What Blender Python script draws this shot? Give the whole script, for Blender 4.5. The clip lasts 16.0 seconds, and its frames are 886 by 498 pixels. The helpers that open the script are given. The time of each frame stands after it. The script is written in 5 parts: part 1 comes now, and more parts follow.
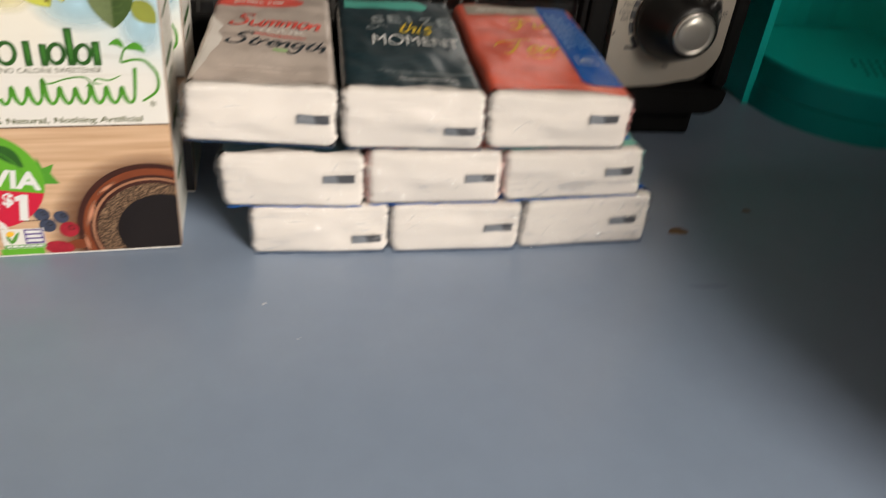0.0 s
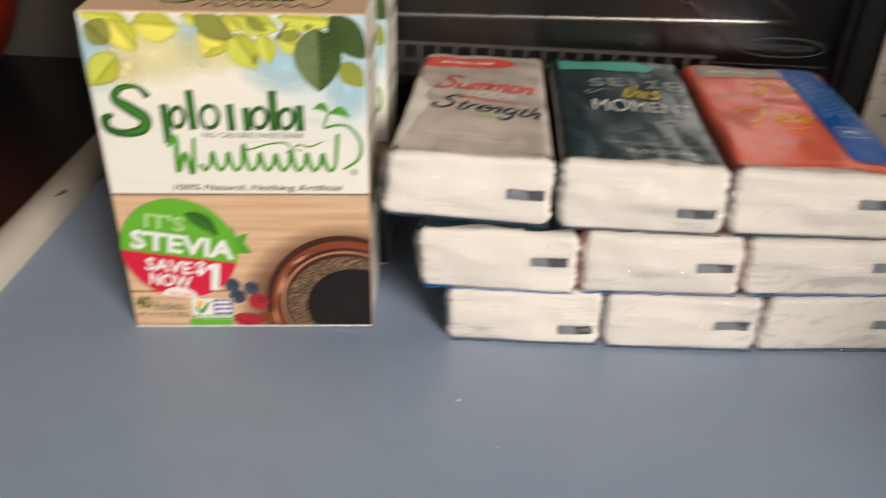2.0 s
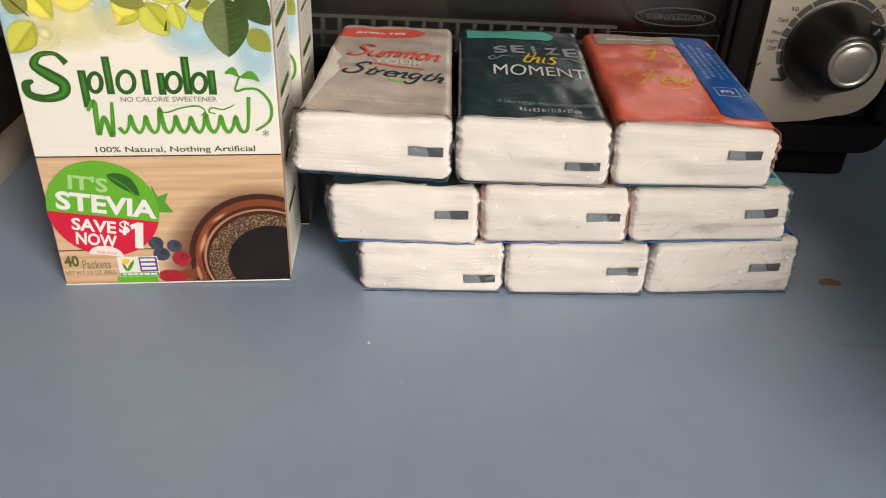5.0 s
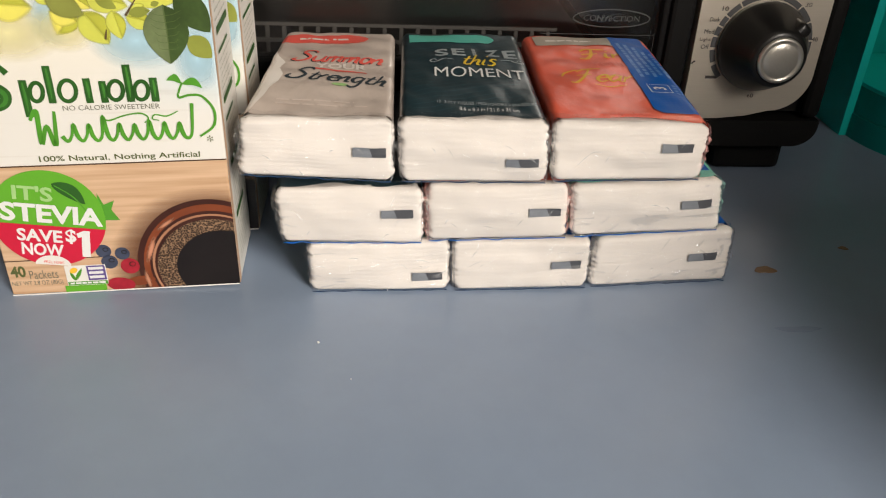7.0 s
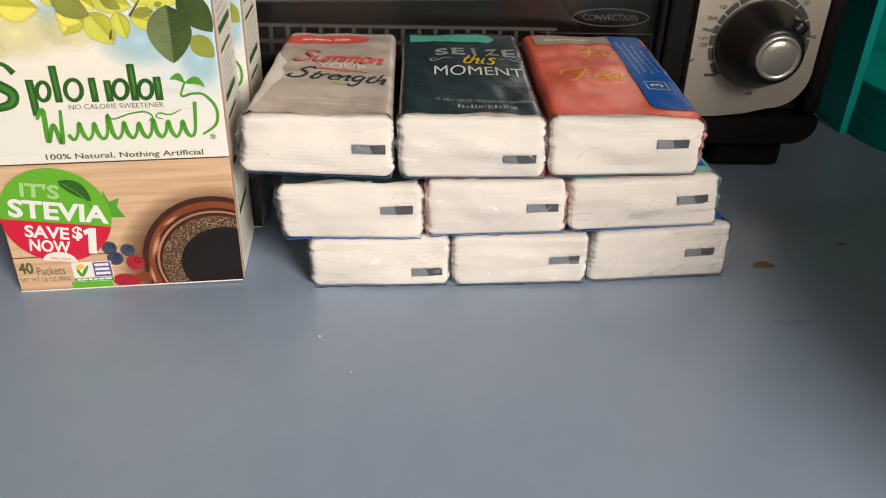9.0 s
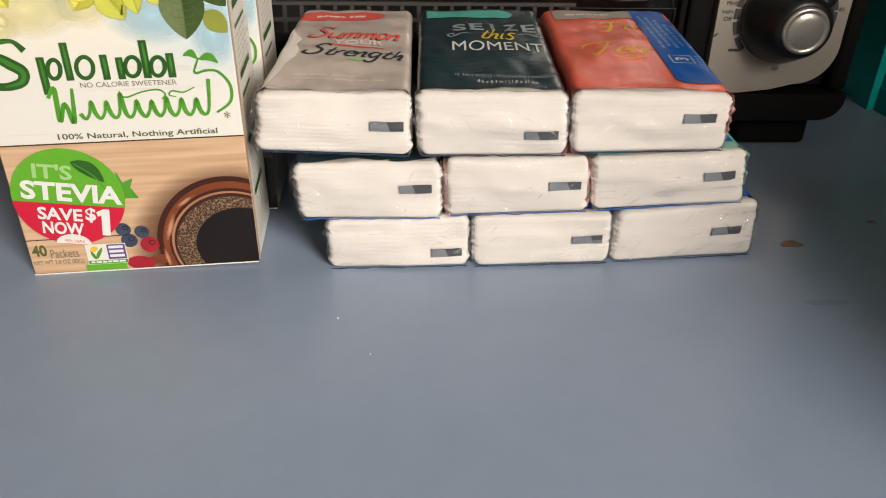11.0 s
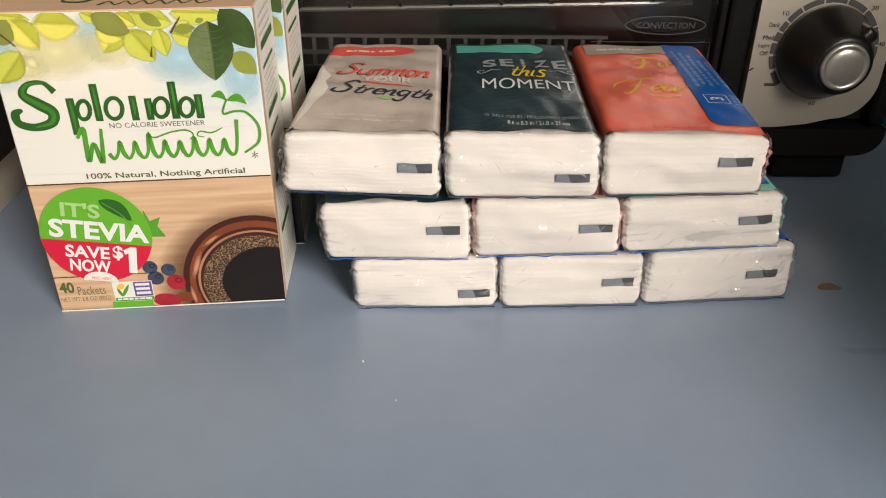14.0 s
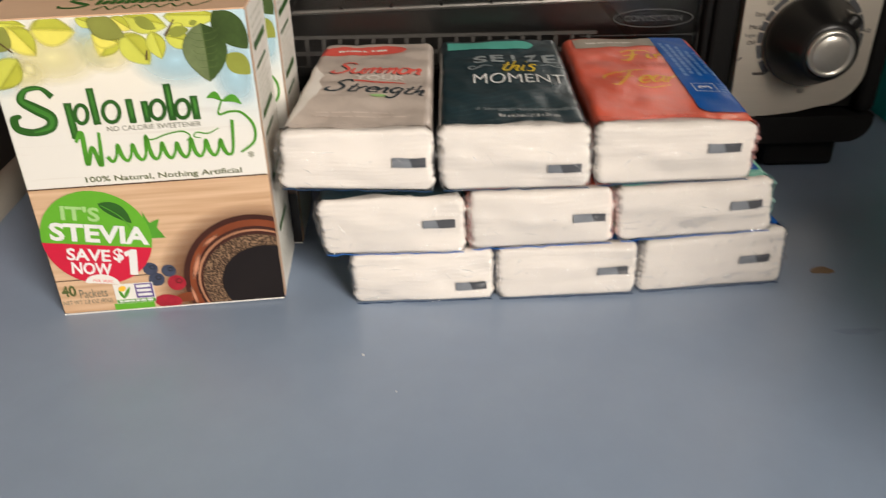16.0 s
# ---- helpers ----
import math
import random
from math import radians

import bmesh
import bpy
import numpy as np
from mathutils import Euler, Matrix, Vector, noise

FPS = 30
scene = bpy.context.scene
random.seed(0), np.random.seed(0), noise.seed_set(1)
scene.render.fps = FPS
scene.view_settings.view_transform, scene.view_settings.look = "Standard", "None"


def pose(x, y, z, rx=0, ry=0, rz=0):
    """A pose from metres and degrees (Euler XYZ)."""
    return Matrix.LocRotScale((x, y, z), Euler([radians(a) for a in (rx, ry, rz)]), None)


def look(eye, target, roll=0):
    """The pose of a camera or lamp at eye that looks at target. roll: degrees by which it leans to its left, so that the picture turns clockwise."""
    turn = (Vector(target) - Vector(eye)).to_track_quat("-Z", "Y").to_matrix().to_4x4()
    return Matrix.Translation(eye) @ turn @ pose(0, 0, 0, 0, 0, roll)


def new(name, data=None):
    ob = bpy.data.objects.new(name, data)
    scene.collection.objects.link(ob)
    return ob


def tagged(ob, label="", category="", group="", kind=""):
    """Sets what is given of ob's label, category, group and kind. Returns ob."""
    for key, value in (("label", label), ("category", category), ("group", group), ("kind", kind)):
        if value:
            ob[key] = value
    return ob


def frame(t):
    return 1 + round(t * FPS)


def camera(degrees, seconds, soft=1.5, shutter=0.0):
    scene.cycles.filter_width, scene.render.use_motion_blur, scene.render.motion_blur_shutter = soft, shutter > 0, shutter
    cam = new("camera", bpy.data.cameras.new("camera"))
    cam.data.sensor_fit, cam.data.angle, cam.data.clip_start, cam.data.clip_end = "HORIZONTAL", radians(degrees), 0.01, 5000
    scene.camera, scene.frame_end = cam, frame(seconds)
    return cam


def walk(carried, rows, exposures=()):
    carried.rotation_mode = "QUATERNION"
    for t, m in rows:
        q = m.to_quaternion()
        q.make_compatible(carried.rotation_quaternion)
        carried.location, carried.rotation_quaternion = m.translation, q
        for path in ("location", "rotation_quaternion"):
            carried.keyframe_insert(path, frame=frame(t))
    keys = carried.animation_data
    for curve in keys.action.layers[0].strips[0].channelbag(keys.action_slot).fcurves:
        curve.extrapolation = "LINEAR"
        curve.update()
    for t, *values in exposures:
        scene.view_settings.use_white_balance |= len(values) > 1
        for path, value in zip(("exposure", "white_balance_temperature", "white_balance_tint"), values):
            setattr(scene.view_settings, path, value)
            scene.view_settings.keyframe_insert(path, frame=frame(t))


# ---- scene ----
cam = camera(56.2, 16.0, soft=1.0, shutter=0.8)
PATH = [
    (0, (0.01092, -0.00232, 0.18736), (0.20375, 0.80826, -0.36562), 7.06),
    (0.2, (0.03210, -0.00898, 0.18532), (0.18436, 0.82992, -0.33724), 6.78),
    (0.5, (0.05340, -0.00516, 0.18645), (0.11084, 0.84640, -0.33464), 4.41),
    (0.8, (0.03920, 0.00117, 0.18329), (0.08088, 0.85590, -0.33409), 2.68),
    (1, (0.02829, 0.01533, 0.18375), (0.06462, 0.86565, -0.34126), 1.64),
    (1.2, (0.02019, 0.02482, 0.18195), (0.05536, 0.87525, -0.34297), 1.06),
    (1.5, (0.00950, 0.03334, 0.17565), (0.03893, 0.89026, -0.33896), 0.97),
    (1.8, (0.00500, 0.03285, 0.18002), (0.02098, 0.89139, -0.33248), 2.52),
    (2, (0.00071, 0.03735, 0.17513), (-0.01038, 0.89610, -0.33715), 2.59),
    (2.2, (0.00862, 0.03685, 0.17216), (-0.05219, 0.89124, -0.34390), 1.40),
    (2.5, (0.01564, 0.02752, 0.17167), (-0.04538, 0.87342, -0.35816), 0.99),
    (3, (0.01939, 0.01889, 0.17141), (-0.00512, 0.86945, -0.35390), 0.93),
    (3.5, (0.02010, 0.01618, 0.17607), (0.00439, 0.86415, -0.35373), 1.52),
    (4, (0.01918, 0.01649, 0.17686), (0.02509, 0.86216, -0.35683), 2.57),
    (6.5, (0.02241, 0.00708, 0.17815), (0.08870, 0.86458, -0.33206), 2.43),
    (7, (0.02523, 0.00607, 0.17743), (0.10528, 0.86050, -0.33595), 2.81),
    (7.5, (0.02598, 0.00538, 0.17733), (0.10702, 0.85799, -0.33889), 3.15),
    (8, (0.02330, 0.00564, 0.17830), (0.10312, 0.85672, -0.34063), 3.36),
    (8.5, (0.02802, 0.00050, 0.17921), (0.09855, 0.85633, -0.33321), 2.79),
    (9, (0.02848, 0.00044, 0.17689), (0.09734, 0.85841, -0.33217), 2.21),
    (11.5, (0.02637, 0.00964, 0.17072), (0.06568, 0.86033, -0.35347), 0.56),
    (11.8, (0.02637, 0.01795, 0.17396), (0.04948, 0.87198, -0.34574), 0.56),
    (12, (0.02541, 0.02092, 0.17990), (0.03937, 0.88109, -0.32992), 0.80),
    (12.2, (0.02258, 0.01723, 0.18456), (0.02394, 0.88458, -0.31315), 0.90),
    (12.5, (0.01839, 0.01735, 0.18555), (0.01817, 0.88945, -0.30378), 1.39),
    (13, (0.01860, 0.01615, 0.18200), (0.02411, 0.88638, -0.31061), 1.45),
    (13.5, (0.02103, 0.01458, 0.18181), (0.03410, 0.87941, -0.32009), 1.23),
    (14, (0.02647, 0.01464, 0.17786), (0.04716, 0.87369, -0.33361), 0.84),
    (14.5, (0.02056, 0.01451, 0.17953), (0.03041, 0.87783, -0.32502), 0.24),
    (15, (0.02196, 0.01548, 0.17865), (0.01459, 0.88591, -0.31359), -0.47),
    (15.5, (0.02136, 0.01687, 0.17630), (0.02386, 0.88441, -0.32105), -0.44),
    (16, (0.02756, 0.00884, 0.17590), (0.04878, 0.87167, -0.32916), -0.75),
]
walk(cam, [(t, look(eye, target, roll)) for t, eye, target, roll in PATH],
     [(0, -0.06), (0.6, -0.07), (1.3, 0.0), (2.5, -0.08), (3.8, -0.06), (6.5, 0.03), (16, 0.03)])

# ---- light ----
world = bpy.data.worlds.new("daylight")
scene.world = world
world.use_nodes = True
wn = world.node_tree.nodes
sky = wn.new("ShaderNodeTexSky")
sky.sky_type = "NISHITA"
sky.sun_disc = False
sky.sun_elevation, sky.sun_rotation = radians(38), radians(140)
wn["Background"].inputs[1].default_value = 0.10
world.node_tree.links.new(sky.outputs[0], wn["Background"].inputs[0])

WIN_X0, WIN_X1, WIN_Z0, WIN_Z1, WIN_Y = 0.46, 1.06, 0.28, 1.12, -0.85


def area_lamp(name, width, height, power, colour, m):
    data = bpy.data.lights.new(name, "AREA")
    data.shape, data.size, data.size_y, data.energy, data.color = "RECTANGLE", width, height, power, colour
    ob = new(name, data)
    ob.matrix_world = m
    return ob


area_lamp("window_daylight", WIN_X1 - WIN_X0 - 0.1, WIN_Z1 - WIN_Z0 - 0.1, 32.0, (1.0, 0.91, 0.81),
          look(((WIN_X0 + WIN_X1) / 2, WIN_Y - 0.05, (WIN_Z0 + WIN_Z1) / 2), (0.05, 0.28, 0.02)))
scene.view_settings.exposure = 0.0


# ---- materials ----
def links(m):
    return m.node_tree.nodes, m.node_tree.links, m.node_tree.nodes["Principled BSDF"]


def material(name, colour, rough=0.5, metal=0.0, vary=0.08, scale=60.0, stretch=(1, 1, 1), bump=0.0, bump_scale=None, spec=0.5, coat=0.0, fine=0.05):
    """Principled surface with colour variation at two scales and fine relief."""
    m = bpy.data.materials.new(name)
    m.use_nodes = True
    n, l, b = links(m)
    b.inputs["Roughness"].default_value, b.inputs["Metallic"].default_value = rough, metal
    b.inputs["Specular IOR Level"].default_value, b.inputs["Coat Weight"].default_value = spec, coat
    b.inputs["Coat Roughness"].default_value = 0.14
    co = n.new("ShaderNodeTexCoord")
    mp = n.new("ShaderNodeMapping")
    mp.inputs["Scale"].default_value = stretch
    l.new(co.outputs["Object"], mp.inputs[0])
    big, small = n.new("ShaderNodeTexNoise"), n.new("ShaderNodeTexNoise")
    big.inputs["Scale"].default_value, small.inputs["Scale"].default_value = scale, scale * 9
    big.inputs["Detail"].default_value = small.inputs["Detail"].default_value = 3
    for t in (big, small):
        l.new(mp.outputs[0], t.inputs["Vector"])
    mix1, mix2 = n.new("ShaderNodeMix"), n.new("ShaderNodeMix")
    for mx in (mix1, mix2):
        mx.data_type = "RGBA"
    dark = [c * (1 - vary) for c in colour]
    light = [min(1, c * (1 + vary)) for c in colour]
    mix1.inputs[6].default_value, mix1.inputs[7].default_value = (*dark, 1), (*light, 1)
    l.new(big.outputs[0], mix1.inputs[0])
    mix2.blend_type = "MULTIPLY"
    mix2.inputs[0].default_value = 1.0
    ramp = n.new("ShaderNodeMapRange")
    ramp.inputs["To Min"].default_value, ramp.inputs["To Max"].default_value = 1 - fine, 1 + fine
    l.new(small.outputs[0], ramp.inputs[0])
    l.new(mix1.outputs[2], mix2.inputs[6])
    l.new(ramp.outputs[0], mix2.inputs[7])
    l.new(mix2.outputs[2], b.inputs["Base Color"])
    rr = n.new("ShaderNodeMapRange")
    rr.inputs["To Min"].default_value, rr.inputs["To Max"].default_value = max(0.02, rough - 0.06), min(1, rough + 0.06)
    l.new(big.outputs[0], rr.inputs[0])
    l.new(rr.outputs[0], b.inputs["Roughness"])
    if bump:
        bt = n.new("ShaderNodeTexNoise")
        bt.inputs["Scale"].default_value = bump_scale or scale * 4
        bt.inputs["Detail"].default_value = 4
        l.new(mp.outputs[0], bt.inputs["Vector"])
        bp = n.new("ShaderNodeBump")
        bp.inputs["Strength"].default_value, bp.inputs["Distance"].default_value = bump, 0.001
        l.new(bt.outputs[0], bp.inputs["Height"])
        l.new(bp.outputs[0], b.inputs["Normal"])
        l.new(bp.outputs[0], b.inputs["Coat Normal"])
    return m


def clear_sheet(name, tint, gloss, rough, edge=0.55, crease=0.0):
    """Clear film or glass: straight through, with a gloss that grows at grazing angles."""
    m = bpy.data.materials.new(name)
    m.use_nodes = True
    n, l = m.node_tree.nodes, m.node_tree.links
    n.remove(n["Principled BSDF"])
    tr, gl, mx = n.new("ShaderNodeBsdfTransparent"), n.new("ShaderNodeBsdfGlossy"), n.new("ShaderNodeMixShader")
    tr.inputs[0].default_value = (*tint, 1)
    gl.inputs["Roughness"].default_value = rough
    if crease:
        co, tx, bp = n.new("ShaderNodeTexCoord"), n.new("ShaderNodeTexNoise"), n.new("ShaderNodeBump")
        tx.inputs["Scale"].default_value, tx.inputs["Detail"].default_value, tx.inputs["Distortion"].default_value = 170, 3, 1.5
        bp.inputs["Strength"].default_value, bp.inputs["Distance"].default_value = crease, 0.0032
        l.new(co.outputs["Object"], tx.inputs["Vector"])
        l.new(tx.outputs[0], bp.inputs["Height"])
        l.new(bp.outputs[0], gl.inputs["Normal"])
    lw, mr = n.new("ShaderNodeLayerWeight"), n.new("ShaderNodeMapRange")
    lw.inputs[0].default_value = 0.25
    mr.inputs["To Min"].default_value, mr.inputs["To Max"].default_value = gloss, min(1, gloss + edge)
    l.new(lw.outputs["Fresnel"], mr.inputs[0])
    l.new(mr.outputs[0], mx.inputs[0])
    l.new(tr.outputs[0], mx.inputs[1])
    l.new(gl.outputs[0], mx.inputs[2])
    l.new(mx.outputs[0], n["Material Output"].inputs[0])
    return m


COUNTER = material("blue_grey_laminate", (0.252, 0.319, 0.430), 0.31, vary=0.05, scale=9, fine=0.05, bump=0.03, bump_scale=900, spec=0.65)
WALL = material("cream_wall_paint", (0.44, 0.415, 0.37), 0.7, vary=0.05, scale=3, bump=0.1, bump_scale=120)
CEIL = material("white_ceiling_paint", (0.80, 0.785, 0.75), 0.8, vary=0.03, scale=3)
FLOOR = material("brown_floor", (0.12, 0.106, 0.092), 0.45, vary=0.15, scale=4)
CABINET = material("cabinet_wood", (0.095, 0.072, 0.055), 0.45, vary=0.2, scale=5, stretch=(6, 6, 1))
TISSUE = material("white_tissue", (0.78, 0.73, 0.675), 0.85, vary=0.07, scale=26, stretch=(1, 1, 6), bump=0.14, bump_scale=60, spec=0.2)
FILM = clear_sheet("clear_film", (0.975, 0.975, 0.98), 0.046, 0.08, 0.25, 1.0)


def hazy_film(name, haze, rough, colour=(0.85, 0.86, 0.88)):
    """Crumpled clear film: mostly see-through, with a white haze and some gloss."""
    m = bpy.data.materials.new(name)
    m.use_nodes = True
    n, l, b = links(m)
    b.inputs["Base Color"].default_value, b.inputs["Roughness"].default_value = (*colour, 1), rough
    tr, mx = n.new("ShaderNodeBsdfTransparent"), n.new("ShaderNodeMixShader")
    co, tx, mr = n.new("ShaderNodeTexCoord"), n.new("ShaderNodeTexNoise"), n.new("ShaderNodeMapRange")
    tx.inputs["Scale"].default_value = 700
    mr.inputs["From Min"].default_value, mr.inputs["From Max"].default_value = 0.35, 0.7
    mr.inputs["To Min"].default_value, mr.inputs["To Max"].default_value = haze * 0.2, haze * 1.6
    l.new(co.outputs["Object"], tx.inputs["Vector"])
    l.new(tx.outputs[0], mr.inputs[0])
    l.new(mr.outputs[0], mx.inputs[0])
    l.new(tr.outputs[0], mx.inputs[1])
    l.new(b.outputs[0], mx.inputs[2])
    l.new(mx.outputs[0], n["Material Output"].inputs[0])
    return m


# GLINT is plain white, for highlights drawn as strokes on the film
CRINKLE, GLINT = hazy_film("crumpled_film", 0.24, 0.12), hazy_film("white_glint_film", 0.5, 0.12, (1.0, 1.0, 1.0))
PINK_FILM = hazy_film("crumpled_pink_film", 0.5, 0.2, (1.0, 0.50, 0.46))
MINT_FILM = hazy_film("crumpled_mint_film", 0.5, 0.2, (0.48, 0.88, 0.78))
GLASS = clear_sheet("oven_glass", (0.80, 0.79, 0.78), 0.045, 0.22, 0.35)
PANE = clear_sheet("window_glass", (0.97, 0.98, 0.98), 0.03, 0.02)
TAUPE = material("taupe_printed_film", (0.66, 0.56, 0.49), 0.35, vary=0.12, scale=55, bump=0.5, bump_scale=70, stretch=(1.3, 0.8, 1), coat=0.55)
DEEP = material("dark_teal_printed_film", (0.018, 0.044, 0.056), 0.3, vary=0.3, scale=60, bump=0.42, bump_scale=75, stretch=(1.4, 0.7, 1), coat=0.7)
CORAL = material("coral_printed_film", (0.95, 0.15, 0.085), 0.35, vary=0.16, scale=75, bump=0.5, bump_scale=75, stretch=(1.2, 0.9, 1), coat=0.3)
MINT = material("mint_printed_film", (0.20, 0.62, 0.50), 0.3, vary=0.08, scale=60, bump=0.2, bump_scale=170)
NAVY = material("navy_printed_film", (0.012, 0.04, 0.10), 0.3, vary=0.2, scale=60, bump=0.2, bump_scale=170)
BLUE = material("blue_printed_film", (0.004, 0.105, 0.44), 0.4, vary=0.06, scale=80, bump=0.1, bump_scale=200, spec=0.15)
GREENFILM = material("green_printed_film", (0.03, 0.14, 0.10), 0.3, vary=0.15, scale=60, bump=0.2, bump_scale=170)
INK_W = material("white_ink", (0.78, 0.78, 0.76), 0.5, vary=0.03)
INK_GREY = material("pale_grey_ink", (0.36, 0.40, 0.41), 0.5, vary=0.06)
INK_FAINT = material("faint_cream_ink", (0.78, 0.72, 0.66), 0.5, vary=0.05)
INK_CORALFAINT = material("faint_pink_ink", (0.90, 0.25, 0.18), 0.5, vary=0.05)
INK_TAUPE = material("pale_taupe_ink", (0.70, 0.605, 0.54), 0.5, vary=0.06)
INK_HATCH = material("pale_teal_hatch_ink", (0.040, 0.088, 0.102), 0.45, vary=0.3, scale=120)
INK_RED = material("coral_ink", (0.82, 0.12, 0.09), 0.4, vary=0.04)
INK_DARK = material("dark_ink", (0.035, 0.05, 0.06), 0.4, vary=0.1)
INK_YEL = material("yellow_ink", (0.80, 0.58, 0.03), 0.4, vary=0.04)
INK_ORANGE = material("orange_yellow_ink", (0.92, 0.52, 0.04), 0.4, vary=0.05)
INK_BLUEPALE = material("pale_blue_ink", (0.12, 0.27, 0.58), 0.4, vary=0.05)
INK_MINT = material("mint_ink", (0.11, 0.50, 0.40), 0.4, vary=0.04)
INK_PATCH = material("grey_beige_ink", (0.42, 0.36, 0.29), 0.4, vary=0.05)
# the mark's ink twice: greyed by a painted glint, then its own dark
MARK_GLINT = material("glint_grey_registration_ink", (0.20, 0.215, 0.24), 0.35, vary=0.2, scale=200)
MARK_B = material("black_registration_ink", (0.075, 0.078, 0.088), 0.35, vary=0.2, scale=200)
GREEN_D = material("dark_green_ink", (0.026, 0.110, 0.014), 0.4, vary=0.45, scale=70, stretch=(0.4, 1, 1.2))
GREEN_M = material("mid_green_ink", (0.055, 0.22, 0.028), 0.4, vary=0.3, scale=70)
GREEN_L = material("leaf_green_ink", (0.085, 0.32, 0.025), 0.4, vary=0.35, scale=60)
GREEN_S = material("sticker_green_ink", (0.13, 0.42, 0.025), 0.35, vary=0.04, scale=60, coat=0.2)
GREEN_PALE = material("pale_green_ink", (0.38, 0.62, 0.24), 0.4, vary=0.03)
RED_S = material("sticker_red_ink", (0.62, 0.012, 0.045), 0.35, vary=0.05, scale=60, coat=0.2)
OLIVE = material("olive_ink", (0.10, 0.12, 0.035), 0.45, vary=0.1)
SIDE_INK = material("grey_small_print", (0.56, 0.56, 0.49), 0.5, vary=0.1)
OLIVE_T = material("grey_olive_ink", (0.17, 0.17, 0.12), 0.45, vary=0.1)
BAND = material("green_band_print", (0.085, 0.19, 0.045), 0.45, vary=0.15, scale=40)
LEAF_DK = material("deep_leaf_print", (0.045, 0.080, 0.018), 0.4, vary=0.75, scale=75, fine=0.2)
LEAF_GREY = material("grey_green_leaf_print", (0.14, 0.18, 0.075), 0.4, vary=0.5, scale=60, fine=0.2)
LEAF_MID = material("olive_leaf_print", (0.27, 0.30, 0.05), 0.4, vary=0.35, scale=60)
VEIN = material("leaf_vein_print", (0.095, 0.14, 0.04), 0.45, vary=0.1)
TWIG = material("twig_print", (0.10, 0.06, 0.02), 0.5, vary=0.1)
TAN = material("tan_cardboard_print", (0.66, 0.44, 0.29), 0.45, vary=0.08, scale=30, stretch=(1, 8, 8))
SIDE = material("cream_cardboard_print", (0.80, 0.775, 0.72), 0.5, vary=0.04, scale=50)
LINE_BR = material("plank_joint_print", (0.075, 0.038, 0.02), 0.5, vary=0.1)
CUP_DK = material("dark_brown_cup_print", (0.050, 0.014, 0.008), 0.35, vary=0.4, scale=90)
CUP_CU = material("copper_cup_print", (0.21, 0.050, 0.016), 0.35, vary=0.5, scale=60)
CUP_RIM = material("pale_rim_print", (0.42, 0.20, 0.11), 0.35, vary=0.35, scale=60)
COFFEE = material("black_coffee_print", (0.012, 0.008, 0.007), 0.3, vary=0.3)
BERRY = material("blueberry_print", (0.05, 0.06, 0.10), 0.4, vary=0.6, scale=240)
RASP = material("raspberry_print", (0.36, 0.015, 0.03), 0.4, vary=0.5, scale=300)
PURPLE = material("purple_ink", (0.12, 0.075, 0.27), 0.4, vary=0.04)
STEEL = material("brushed_steel", (0.71, 0.64, 0.54), 0.40, metal=0.55, vary=0.05, scale=20, stretch=(1, 1, 22), bump=0.03, bump_scale=260)
CAPSTEEL = material("satin_metal_cap", (0.66, 0.63, 0.57), 0.32, metal=0.75, vary=0.07, scale=90)
BLACK = material("black_plastic", (0.009, 0.0088, 0.0088), 0.55, vary=0.2, scale=30, bump=0.05, bump_scale=700, spec=0.14)
KNOB = material("black_knob_plastic", (0.010, 0.0095, 0.0095), 0.33, vary=0.2, scale=60, bump=0.03, bump_scale=500)
CAVITY = material("dark_oven_lining", (0.05, 0.047, 0.045), 0.42, metal=0.3, vary=0.3, scale=14)
WIRE = material("steel_wire", (0.40, 0.39, 0.37), 0.35, metal=0.7, vary=0.1)
GRID = material("dull_grid_steel", (0.17, 0.163, 0.155), 0.45, metal=0.4, vary=0.25, scale=60)
PRINT_GREY = material("grey_glass_print", (0.062, 0.062, 0.062), 0.5, vary=0.1)
PRINT_BK = material("dark_panel_print", (0.07, 0.06, 0.055), 0.5, vary=0.1)
RING_GREY = material("grey_dial_print", (0.085, 0.085, 0.088), 0.45, vary=0.1)
TEAL = material("teal_plastic", (0.008, 0.64, 0.57), 0.38, vary=0.07, scale=20, bump=0.04, bump_scale=900)
TEAL_D = material("deep_teal_plastic", (0.0, 0.33, 0.31), 0.34, vary=0.1, scale=20, bump=0.04, bump_scale=900)
ENAMEL = material("cream_enamel", (0.60, 0.55, 0.47), 0.35, vary=0.07, scale=18, coat=0.2)
COOKTOP = material("black_stove_glass", (0.010, 0.009, 0.009), 0.3, vary=0.2, scale=12)
GUARD = material("dark_grey_backguard", (0.11, 0.095, 0.08), 0.5, vary=0.08, scale=8)
REDPOT = material("dark_red_glaze", (0.20, 0.018, 0.010), 0.28, vary=0.6, scale=45, fine=0.25)
STAIN = material("brown_stain", (0.22, 0.13, 0.065), 0.4, vary=0.25, scale=300)
STAIN_F = material("faint_stain", (0.228, 0.29, 0.395), 0.4, vary=0.1, scale=300)
CRUMB = material("white_crumb", (0.8, 0.8, 0.78), 0.7, vary=0.05)


